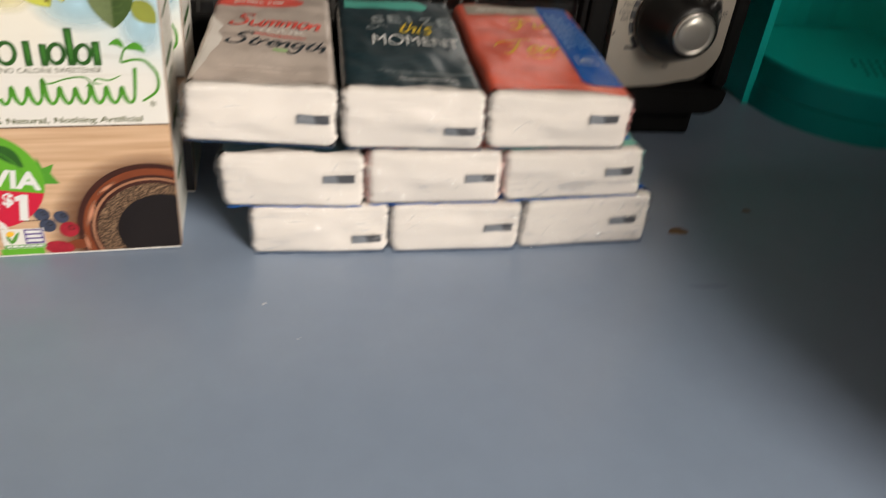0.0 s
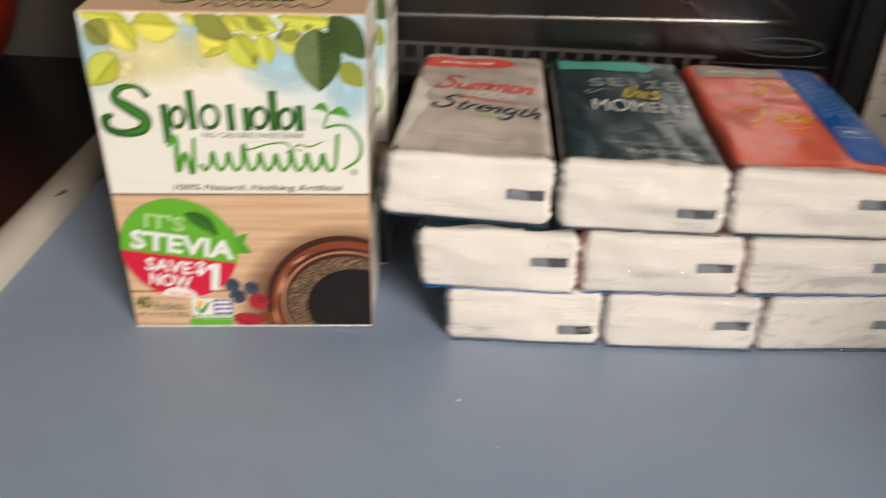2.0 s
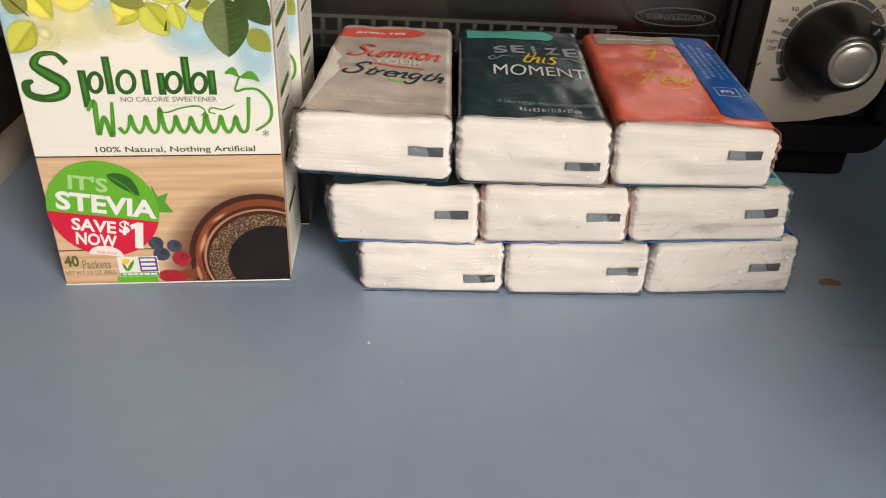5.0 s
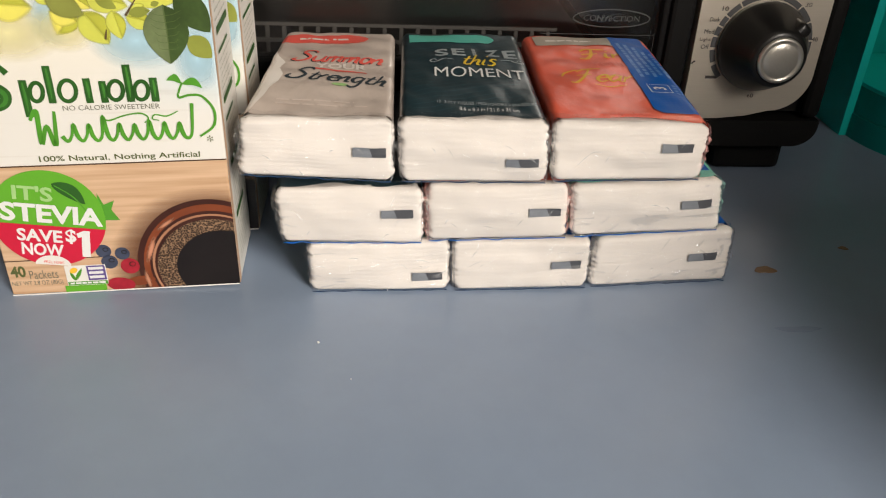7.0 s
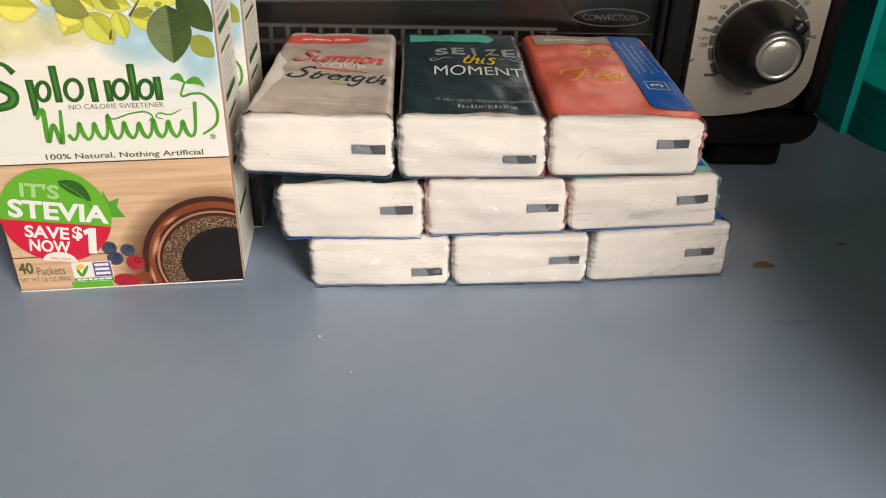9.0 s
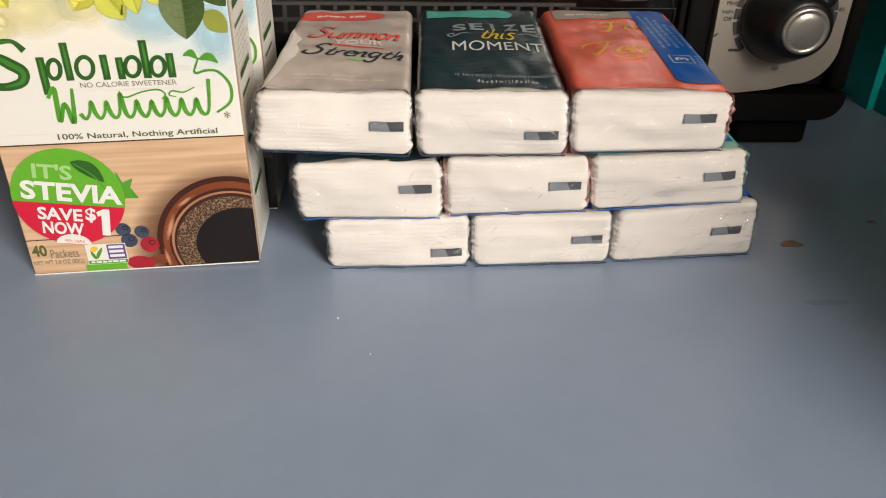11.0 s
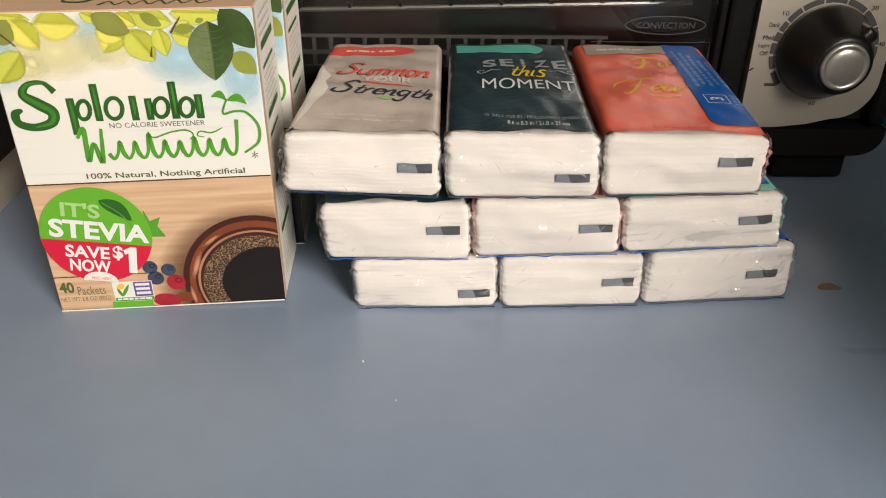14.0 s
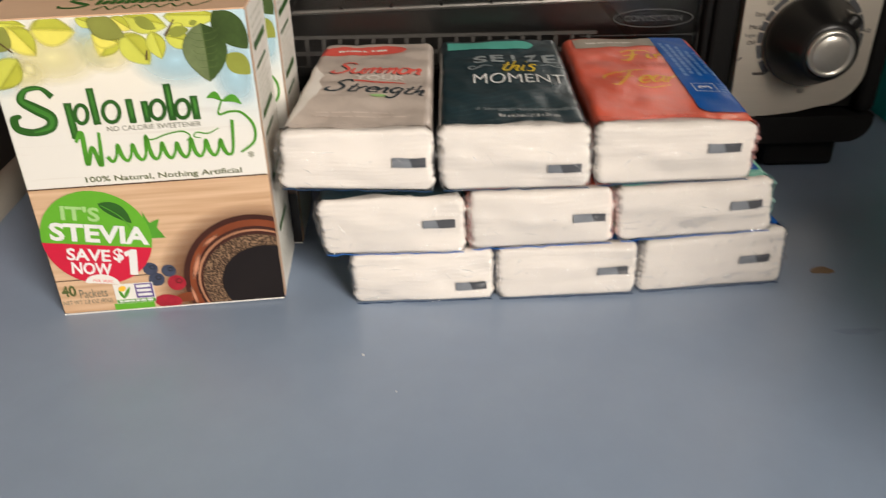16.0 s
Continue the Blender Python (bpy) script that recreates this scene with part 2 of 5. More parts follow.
def soft_print(name, colour, vary, scale):
    """Print whose colour thins out towards the rim of its shape."""
    m = material(name, colour, 0.42, vary=vary, scale=scale)
    n, l, b = links(m)
    at = n.new("ShaderNodeAttribute")
    at.attribute_name = "ink"
    tr, mx = n.new("ShaderNodeBsdfTransparent"), n.new("ShaderNodeMixShader")
    l.new(at.outputs["Fac"], mx.inputs[0])
    l.new(tr.outputs[0], mx.inputs[1])
    l.new(b.outputs[0], mx.inputs[2])
    l.new(mx.outputs[0], n["Material Output"].inputs[0])
    return m


SOFT = {k: soft_print("soft_" + k, c, v, 60) for k, c, v in (("yellow", (0.84, 0.77, 0.14), 0.18), ("lime", (0.64, 0.66, 0.10), 0.28), ("pale", (0.84, 0.78, 0.42), 0.08), ("olive", (0.27, 0.29, 0.06), 0.4), ("brown", (0.16, 0.065, 0.03), 0.2), ("shade", (0.52, 0.53, 0.06), 0.3), ("sky", (0.44, 0.66, 0.76), 0.05), ("rose", (0.55, 0.24, 0.14), 0.3))}


def front_print():
    """Carton front: pale sky with a sun glow, white planks under it, then warm wood."""
    m = bpy.data.materials.new("carton_front_print")
    m.use_nodes = True
    n, l, b = links(m)
    b.inputs["Roughness"].default_value, b.inputs["Coat Weight"].default_value = 0.42, 0.08
    co, sep = n.new("ShaderNodeTexCoord"), n.new("ShaderNodeSeparateXYZ")
    l.new(co.outputs["Object"], sep.inputs[0])
    mp = n.new("ShaderNodeMapping")
    mp.inputs["Scale"].default_value = (9, 1, 230)
    l.new(co.outputs["Object"], mp.inputs[0])
    grain = n.new("ShaderNodeTexNoise")
    grain.inputs["Scale"].default_value, grain.inputs["Detail"].default_value = 1.6, 5
    l.new(mp.outputs[0], grain.inputs["Vector"])
    wood = n.new("ShaderNodeValToRGB")
    wood.color_ramp.elements[0].position, wood.color_ramp.elements[1].position = 0.28, 0.62
    wood.color_ramp.elements[0].color, wood.color_ramp.elements[1].color = (0.52, 0.31, 0.17, 1), (0.71, 0.485, 0.31, 1)
    l.new(grain.outputs[0], wood.inputs[0])
    plank = n.new("ShaderNodeValToRGB")
    plank.color_ramp.elements[0].position, plank.color_ramp.elements[1].position = 0.24, 0.42
    plank.color_ramp.elements[0].color, plank.color_ramp.elements[1].color = (0.66, 0.61, 0.54, 1), (0.80, 0.775, 0.72, 1)
    l.new(grain.outputs[0], plank.inputs[0])
    # the glow round the sun
    dist = n.new("ShaderNodeVectorMath")
    dist.operation = "DISTANCE"
    dist.inputs[1].default_value = (-0.013, 0, 0.088)
    l.new(co.outputs["Object"], dist.inputs[0])
    skyr = n.new("ShaderNodeValToRGB")
    e = skyr.color_ramp.elements
    e[0].position, e[0].color = 0.30, (0.84, 0.80, 0.70, 1)
    e[1].position, e[1].color = 0.95, (0.50, 0.68, 0.76, 1)
    sc = n.new("ShaderNodeMath")
    sc.operation = "MULTIPLY"
    sc.inputs[1].default_value = 17
    l.new(dist.outputs["Value"], sc.inputs[0])
    l.new(sc.outputs[0], skyr.inputs[0])
    up = n.new("ShaderNodeMapRange")
    up.interpolation_type = "SMOOTHSTEP"
    up.inputs["From Min"].default_value, up.inputs["From Max"].default_value = 0.066, 0.092
    l.new(sep.outputs["Z"], up.inputs[0])
    m1 = n.new("ShaderNodeMix")
    m1.data_type = "RGBA"
    l.new(up.outputs[0], m1.inputs[0])
    l.new(plank.outputs[0], m1.inputs[6])
    l.new(skyr.outputs[0], m1.inputs[7])
    low = n.new("ShaderNodeMath")
    low.operation = "GREATER_THAN"
    low.inputs[1].default_value = 0.0515
    l.new(sep.outputs["Z"], low.inputs[0])
    m2 = n.new("ShaderNodeMix")
    m2.data_type = "RGBA"
    l.new(low.outputs[0], m2.inputs[0])
    l.new(wood.outputs[0], m2.inputs[6])
    l.new(m1.outputs[2], m2.inputs[7])
    l.new(m2.outputs[2], b.inputs["Base Color"])
    return m


def foam_print():
    m = bpy.data.materials.new("coffee_foam_print")
    m.use_nodes = True
    n, l, b = links(m)
    b.inputs["Roughness"].default_value = 0.4
    co, vo, ra = n.new("ShaderNodeTexCoord"), n.new("ShaderNodeTexVoronoi"), n.new("ShaderNodeValToRGB")
    vo.inputs["Scale"].default_value = 1500
    ra.color_ramp.elements[0].position, ra.color_ramp.elements[0].color = 0.38, (0.035, 0.017, 0.009, 1)
    ra.color_ramp.elements[1].position, ra.color_ramp.elements[1].color = 0.85, (0.34, 0.21, 0.12, 1)
    l.new(co.outputs["Object"], vo.inputs["Vector"])
    l.new(vo.outputs["Distance"], ra.inputs[0])
    l.new(ra.outputs[0], b.inputs["Base Color"])
    return m


FRONT, FOAM = front_print(), foam_print()


# ---- mesh helpers ----
def part(name, bm, mat, parent=None, label="", smooth=False):
    """Links a bmesh as one mesh object under a thing or a part."""
    me = bpy.data.meshes.new(name)
    bmesh.ops.recalc_face_normals(bm, faces=bm.faces)
    bm.to_mesh(me)
    bm.free()
    for mm in (mat if isinstance(mat, (list, tuple)) else [mat]):
        me.materials.append(mm)
    if smooth:
        for p in me.polygons:
            p.use_smooth = True
    ob = new(name, me)
    ob.parent = parent
    return tagged(ob, label)


def thing(name, m, label, category, group="", kind=""):
    ob = new(name)
    ob.empty_display_size = 0.02
    ob.matrix_world = m
    return tagged(ob, label, category, group, kind)


def box(bm, x0, x1, y0, y1, z0, z1, bevel=0.0, seg=2):
    """A box, with rounded edges, added to bm."""
    r = bmesh.ops.create_cube(bm, size=1)["verts"]
    for v in r:
        v.co = Vector(((x0 + x1) / 2 + v.co.x * (x1 - x0), (y0 + y1) / 2 + v.co.y * (y1 - y0), (z0 + z1) / 2 + v.co.z * (z1 - z0)))
    if bevel:
        es = list({e for v in r for e in v.link_edges})
        bmesh.ops.bevel(bm, geom=es, offset=bevel, segments=seg, affect="EDGES", profile=0.5)
    return bm


def box_part(name, dims, mat, parent=None, bevel=0.0, label="", seg=2):
    return part(name, box(bmesh.new(), *dims, bevel=bevel, seg=seg), mat, parent, label)


def clip(poly, w, h):
    """A polygon cut to the rectangle 0..w, 0..h."""
    for axis, lim, keep in ((0, 0.0, 1), (0, w, -1), (1, 0.0, 1), (1, h, -1)):
        out = []
        for i, p in enumerate(poly):
            q = poly[i - 1]
            a, b = (q[axis] - lim) * keep, (p[axis] - lim) * keep
            if (a >= 0) != (b >= 0):
                s = a / (a - b)
                out.append((q[0] + s * (p[0] - q[0]), q[1] + s * (p[1] - q[1])))
            if b >= 0:
                out.append(p)
        poly = out
        if not poly:
            return []
    return poly


def ellipse(cx, cy, rx, ry, n=40, turn=0.0):
    c, s = math.cos(radians(turn)), math.sin(radians(turn))
    pts = [(rx * math.cos(2 * math.pi * i / n), ry * math.sin(2 * math.pi * i / n)) for i in range(n)]
    return [(cx + c * x - s * y, cy + s * x + c * y) for x, y in pts]


def leaf(ax, ay, bx, by, wide, n=14, bend=0.0):
    """A leaf outline from its stalk a to its tip b."""
    dx, dy = bx - ax, by - ay
    d = math.hypot(dx, dy)
    ux, uy = dx / d, dy / d
    left, right = [], []
    for i in range(n + 1):
        s = i / n
        half = wide / 2 * math.sin(math.pi * s ** 0.85) ** 0.8 if 0 < s < 1 else 0
        mid = bend * math.sin(math.pi * s)
        px, py = ax + dx * s - uy * mid, ay + dy * s + ux * mid
        left.append((px - uy * half, py + ux * half))
        right.append((px + uy * half, py - ux * half))
    return left[:-1] + right[:0:-1]


def ribbon(points, widths, steps=8):
    """A smooth stroke through points, as quads: a list of four-cornered polygons."""
    pts = []
    for i in range(len(points) - 1):
        p0, p1 = points[max(i - 1, 0)], points[i]
        p2, p3 = points[i + 1], points[min(i + 2, len(points) - 1)]
        w1, w2 = widths[min(i, len(widths) - 1)], widths[min(i + 1, len(widths) - 1)]
        for k in range(steps):
            t = k / steps
            f = [0.5 * (2 * p1[a] + (p2[a] - p0[a]) * t + (2 * p0[a] - 5 * p1[a] + 4 * p2[a] - p3[a]) * t * t + (3 * p1[a] - p0[a] - 3 * p2[a] + p3[a]) * t ** 3) for a in (0, 1)]
            pts.append((f[0], f[1], w1 + (w2 - w1) * t))
    pts.append((*points[-1], widths[-1]))
    sides = []
    for i, (x, y, w) in enumerate(pts):
        a, b = pts[max(i - 1, 0)], pts[min(i + 1, len(pts) - 1)]
        dx, dy = b[0] - a[0], b[1] - a[1]
        d = math.hypot(dx, dy) or 1
        sides.append(((x - dy / d * w / 2, y + dx / d * w / 2), (x + dy / d * w / 2, y - dx / d * w / 2)))
    return [(sides[i][0], sides[i][1], sides[i + 1][1], sides[i + 1][0]) for i in range(len(sides) - 1)]


def flat(name, polys, place, mat, parent, label=""):
    """Flat print: polygons of (u, v), set on a surface by place(u, v)."""
    bm = bmesh.new()
    for poly in polys:
        if len(poly) >= 3:
            vs = [bm.verts.new(place(u, v)) for u, v in poly]
            bm.faces.new(vs)
    me = bpy.data.meshes.new(name)
    bm.to_mesh(me)
    bm.free()
    me.materials.append(mat)
    ob = new(name, me)
    ob.parent = parent
    return tagged(ob, label)


def each_flat(name, polys, place, mat, parent):
    for poly in polys:
        flat(name, [poly], place, mat, parent)


def soft_shape(name, poly, place, mat, parent, rim=0.72):
    """A printed shape with a soft rim, as rings round its middle."""
    cu, cv = sum(q[0] for q in poly) / len(poly), sum(q[1] for q in poly) / len(poly)
    rings = [(0.0, 1.0), (rim * 0.6, 1.0), (rim, 0.95), ((1 + rim) / 2, 0.5), (1.0, 0.0)]
    vs, ink, fs, n = [], [], [], len(poly)
    for k, a in rings:
        for q in poly:
            u, v = cu + (q[0] - cu) * k, cv + (q[1] - cv) * k
            vs.append(place(min(max(u, 0.0), W * 1000), min(max(v, 0.0), HT * 1000)))
            ink.append(a)
    for j in range(len(rings) - 1):
        for i in range(n):
            fs.append((j * n + i, j * n + (i + 1) % n, (j + 1) * n + (i + 1) % n, (j + 1) * n + i))
    me = bpy.data.meshes.new(name)
    me.from_pydata(vs, [], fs)
    layer = me.attributes.new("ink", "FLOAT", "POINT")
    for i, a in enumerate(ink):
        layer.data[i].value = a
    me.materials.append(mat)
    ob = new(name, me)
    ob.parent = parent
    return ob


W, HT, DP = 0.0816, 0.1090, 0.0385
LETTERS = {}


def text(name, words, u0, u1, v0, v1, place, mat, parent, lean=0.0, bold=0.0, turn=0.0, label=""):
    """Lettering filling u0..u1, v0..v1, turned by degrees about its lower left corner."""
    key = (words, lean, bold)
    if key not in LETTERS:
        cu = bpy.data.curves.new("letters", "FONT")
        cu.body, cu.shear, cu.offset, cu.resolution_u = words, lean, bold, 3
        ob = new("letters", cu)
        me = bpy.data.meshes.new_from_object(ob.evaluated_get(bpy.context.evaluated_depsgraph_get()))
        LETTERS[key] = ([tuple(v.co) for v in me.vertices], [tuple(p.vertices) for p in me.polygons])
        bpy.data.objects.remove(ob)
        bpy.data.curves.remove(cu)
        bpy.data.meshes.remove(me)
    vs, fs = LETTERS[key]
    x0, x1 = min(v[0] for v in vs), max(v[0] for v in vs)
    y0, y1 = min(v[1] for v in vs), max(v[1] for v in vs)
    c, s = math.cos(radians(turn)), math.sin(radians(turn))
    out = []
    for x, y, _ in vs:
        du, dv = (x - x0) / (x1 - x0) * (u1 - u0), (y - y0) / (y1 - y0) * (v1 - v0)
        out.append(place(u0 + c * du - s * dv, v0 + s * du + c * dv))
    me = bpy.data.meshes.new(name)
    me.from_pydata(out, [], fs)
    me.materials.append(mat)
    ob = new(name, me)
    ob.parent = parent
    return tagged(ob, label)


def bars(u0, u1, v0, v1, lines, fill=0.5, ragged=0.15, seed=1, words=0):
    """Rows of bars that stand for writing too small to read."""
    rnd = random.Random(seed)
    out, step = [], (v1 - v0) / lines
    for i in range(lines):
        v, end = v0 + step * (i + 0.25), u1 - (u1 - u0) * ragged * rnd.random()
        u = u0
        while u < end - 1e-6:
            w = min(end - u, (u1 - u0) * (rnd.uniform(0.1, 0.25) if words else 1.0))
            out.append([(u, v), (u + w, v), (u + w, v + step * fill), (u, v + step * fill)])
            u += w + (u1 - u0) * 0.03
    return out


def lathe(bm, profile, n=48, centre=(0, 0), axis="z"):
    """A body of revolution from (radius, along) pairs."""
    rings = []
    for r, a in profile:
        ring = []
        for i in range(n):
            c, s = r * math.cos(2 * math.pi * i / n), r * math.sin(2 * math.pi * i / n)
            co = (centre[0] + c, centre[1] + s, a) if axis == "z" else (centre[0] + c, a, centre[1] + s)
            ring.append(bm.verts.new(co))
        rings.append(ring)
    for a, b in zip(rings, rings[1:]):
        for i in range(n):
            bm.faces.new((a[i], a[(i + 1) % n], b[(i + 1) % n], b[i]))
    bm.faces.new(rings[0])
    bm.faces.new(rings[-1])
    return bm


def rod(bm, a, b, r, n=8):
    a, b = Vector(a), Vector(b)
    q = (b - a).to_track_quat("Z", "Y")
    ends = []
    for p in (a, b):
        ends.append([bm.verts.new(p + q @ Vector((r * math.cos(2 * math.pi * i / n), r * math.sin(2 * math.pi * i / n), 0))) for i in range(n)])
    for i in range(n):
        bm.faces.new((ends[0][i], ends[0][(i + 1) % n], ends[1][(i + 1) % n], ends[1][i]))
    bm.faces.new(ends[0])
    bm.faces.new(ends[1])
    return bm


def prism(bm, outline, z0, z1):
    lo, hi = [bm.verts.new((x, y, z0)) for x, y in outline], [bm.verts.new((x, y, z1)) for x, y in outline]
    for i in range(len(outline)):
        j = (i + 1) % len(outline)
        bm.faces.new((lo[i], lo[j], hi[j], hi[i]))
    bm.faces.new(lo)
    bm.faces.new(hi)
    return bm


# ---- the room ----
RX0, RX1, RY0, RY1, RZ0, RZ1 = -2.1, 1.9, WIN_Y - 0.1, 0.72, -0.9, 1.55


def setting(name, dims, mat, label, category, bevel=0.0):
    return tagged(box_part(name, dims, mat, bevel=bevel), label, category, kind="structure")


setting("floor", (RX0, RX1, RY0, RY1 + 0.1, RZ0 - 0.1, RZ0), FLOOR, "brown kitchen floor", "floor")
setting("ceiling", (RX0, RX1, RY0, RY1 + 0.1, RZ1, RZ1 + 0.1), CEIL, "white painted kitchen ceiling", "ceiling")
setting("wall_north", (RX0, RX1, RY1, RY1 + 0.1, RZ0, RZ1), WALL, "cream painted wall behind the counter", "wall")
setting("wall_west", (RX0 - 0.1, RX0, RY0 - 0.1, RY1 + 0.1, RZ0, RZ1), WALL, "cream painted side wall", "wall")
# added out of view: blocks window light and bounce from the counter's right
setting("shade_wall", (0.445, 0.545, -0.215, RY1, RZ0, RZ1), CABINET, "unseen dark partition added to shade the right of the counter", "wall")
# added low block outside the view, casts the dark area right of the packs
setting("shade_block", (0.246, 0.443, 0.05, 0.190, 0.0005, 0.128), CABINET, "unseen low dark block added to shade the counter beside the packs", "wall")
setting("wall_east", (RX1, RX1 + 0.1, RY0 - 0.1, RY1 + 0.1, RZ0, RZ1), WALL, "cream painted side wall", "wall")
bm = bmesh.new()
for d in ((RX0, WIN_X0, RZ0, RZ1), (WIN_X1, RX1, RZ0, RZ1), (WIN_X0, WIN_X1, RZ0, WIN_Z0), (WIN_X0, WIN_X1, WIN_Z1, RZ1)):
    box(bm, d[0], d[1], RY0 - 0.1, RY0, d[2], d[3])
tagged(part("wall_south", bm, WALL), "cream painted wall with a window", "wall", kind="structure")

# counter: one laminate slab with a rounded front edge, on a closed base
CX0, CX1, CY0 = -0.166, 0.444, 0.02
tagged(box_part("countertop", (CX0, CX1, CY0, RY1 - 0.002, -0.038, 0.0), COUNTER, bevel=0.004, seg=3),
       "blue-grey laminate countertop with a soft sheen and stains", "countertop", kind="structure")
tagged(box_part("counter_base", (CX0 + 0.01, CX1, CY0 + 0.03, RY1 - 0.002, RZ0, -0.038), CABINET),
       "closed base under the countertop", "cabinet", kind="structure")


def blot(name, x, y, rx, ry, mat, label, category, seed, h=0.00025):
    rnd = random.Random(seed)
    bm = bmesh.new()
    n = 26
    k = [rnd.uniform(0, 6.28) for _ in range(3)]
    rim = []
    for i in range(n):
        a = 2 * math.pi * i / n
        w = 1 + 0.16 * math.sin(2 * a + k[0]) + 0.12 * math.sin(3 * a + k[1]) + 0.07 * math.sin(5 * a + k[2])
        rim.append((rx * w * math.cos(a), ry * w * math.sin(a)))
    lo = [bm.verts.new((px, py, 0.0)) for px, py in rim]
    hi = [bm.verts.new((px * 0.9, py * 0.9, h)) for px, py in rim]
    for i in range(n):
        bm.faces.new((lo[i], lo[(i + 1) % n], hi[(i + 1) % n], hi[i]))
    bm.faces.new(hi)
    ob = part(name, bm, mat)
    ob.matrix_world = pose(x, y, 0.0001)
    return tagged(ob, label, category)


# ---- stove beside the counter ----
stove = thing("stove", pose(0, 0, 0), "black glass stovetop with a cream enamel rim beside the counter", "stove")
box_part("cooktop", (-0.93, -0.179, -0.02, 0.54, -0.03, 0.002), COOKTOP, stove, 0.002, "black glass cooktop")
box_part("oven_body", (-0.93, -0.172, -0.02, 0.60, RZ0, -0.03), ENAMEL, stove, 0.003)
bm = bmesh.new()
prof = [(-0.1645, -0.03), (-0.1640, 0.001), (-0.1653, 0.0045), (-0.1680, 0.0072), (-0.1730, 0.0085), (-0.1768, 0.0082), (-0.1795, 0.0062), (-0.1805, 0.0030), (-0.1805, -0.03)]
a = [bm.verts.new((x, -0.03, z)) for x, z in prof]
b = [bm.verts.new((x, 0.60, z)) for x, z in prof]
for i in range(len(prof) - 1):
    bm.faces.new((a[i], a[i + 1], b[i + 1], b[i]))
bm.faces.new(a)
bm.faces.new(b)
rim = part("rim", bm, ENAMEL, stove, "cream enamel edge with a small chip", smooth=True)
bm = bmesh.new()
for cx, cy, rx, ry in ((-0.1672, 0.3500, 0.0011, 0.0022), (-0.1684, 0.3468, 0.0007, 0.0012)):
    lathe(bm, [(1.0, 0.0), (0.85, 0.0004)], 12)
    bm.verts.ensure_lookup_table()
    for v in bm.verts[-24:]:
        v.co = Vector((cx + v.co.x * rx, cy + v.co.y * ry, 0.0072 + v.co.z))
part("chip", bm, LINE_BR, rim, "dark chip in the enamel")
box_part("backguard", (-0.93, -0.17, 0.545, 0.60, -0.03, 0.24), GUARD, stove, 0.006, "dark grey upright backguard")

pot = thing("pot", pose(-0.318, 0.45, 0.002), "dark red glazed round pot standing on the stovetop", "pot")
part("body", lathe(bmesh.new(), [(0.04, 0.0), (0.052, 0.003), (0.063, 0.012), (0.078, 0.032), (0.087, 0.055), (0.090, 0.08), (0.086, 0.105), (0.072, 0.128), (0.060, 0.14), (0.056, 0.14)], 64), REDPOT, pot, smooth=True)
part("lid", lathe(bmesh.new(), [(0.060, 0.1405), (0.060, 0.145), (0.045, 0.155), (0.012, 0.162), (0.010, 0.170), (0.015, 0.176), (0.012, 0.183), (0.002, 0.185)], 48), REDPOT, pot, smooth=True)

# ---- toaster oven ----
OX0, OX1, OY, OD, OZ0, OZ1 = -0.150, 0.2425, 0.376, 0.30, 0.016, 0.235
oven = thing("toaster_oven", pose(0, 0, 0), "black countertop toaster oven with a steel control panel", "toaster oven")
bm = bmesh.new()
box(bm, OX0, OX1, OY + 0.012, OY + OD, OZ1 - 0.008, OZ1, 0.003)
box(bm, OX0, OX0 + 0.006, OY + 0.012, OY + OD, OZ0, OZ1 - 0.008, 0.002)
box(bm, OX1 - 0.006, OX1, OY + 0.012, OY + OD, OZ0, OZ1 - 0.008, 0.002)
box(bm, OX0 + 0.006, OX1 - 0.006, OY + OD - 0.006, OY + OD, OZ0, OZ1 - 0.008)
box(bm, OX0 + 0.006, OX1 - 0.006, OY + 0.012, OY + OD - 0.006, OZ0, OZ0 + 0.006)
part("housing", bm, BLACK, oven)
bm = bmesh.new()
box(bm, -0.138, 0.150, OY + 0.02, OY + 0.27, 0.030, 0.034)
box(bm, -0.138, 0.150, OY + 0.266, OY + 0.27, 0.034, 0.21)
box(bm, -0.138, -0.135, OY + 0.02, OY + 0.266, 0.034, 0.21)
box(bm, 0.157, 0.160, OY + 0.02, OY + 0.266, 0.034, 0.21)
box(bm, -0.138, 0.160, OY + 0.02, OY + 0.27, 0.21, 0.214)
part("cavity", bm, CAVITY, oven, "dark metal oven lining")
# the front frame round door and panel, with a swept lower edge
sweep = [(OX0, 0.0295), (OX0, OZ0)] + [(OX1 - 0.012 + 0.012 * math.sin(radians(t)), 0.0262 - 0.0102 * math.cos(radians(t))) for t in range(0, 91, 10)] + [(OX1, 0.0295)]
bm = bmesh.new()
fr, bk = [bm.verts.new((x, OY - 0.0015, z)) for x, z in sweep], [bm.verts.new((x, OY + 0.012, z)) for x, z in sweep]
bm.faces.new(fr)
bm.faces.new(bk)
for i in range(len(sweep)):
    bm.faces.new((fr[i - 1], fr[i], bk[i], bk[i - 1]))
part("base_front", bm, BLACK, oven)
box_part("divider", (0.1585, 0.1698, OY - 0.001, OY + 0.014, 0.0315, OZ1 - 0.01), BLACK, oven, 0.002)
box_part("side_post", (0.2335, OX1, OY - 0.001, OY + 0.014, 0.0298, OZ1 - 0.01), BLACK, oven, 0.004, seg=3)
door = box_part("door", (-0.146, 0.1575, OY, OY + 0.010, 0.033, 0.056), BLACK, oven, 0.002)
bm = bmesh.new()
box(bm, -0.146, -0.134, OY, OY + 0.010, 0.0562, 0.205, 0.0015)
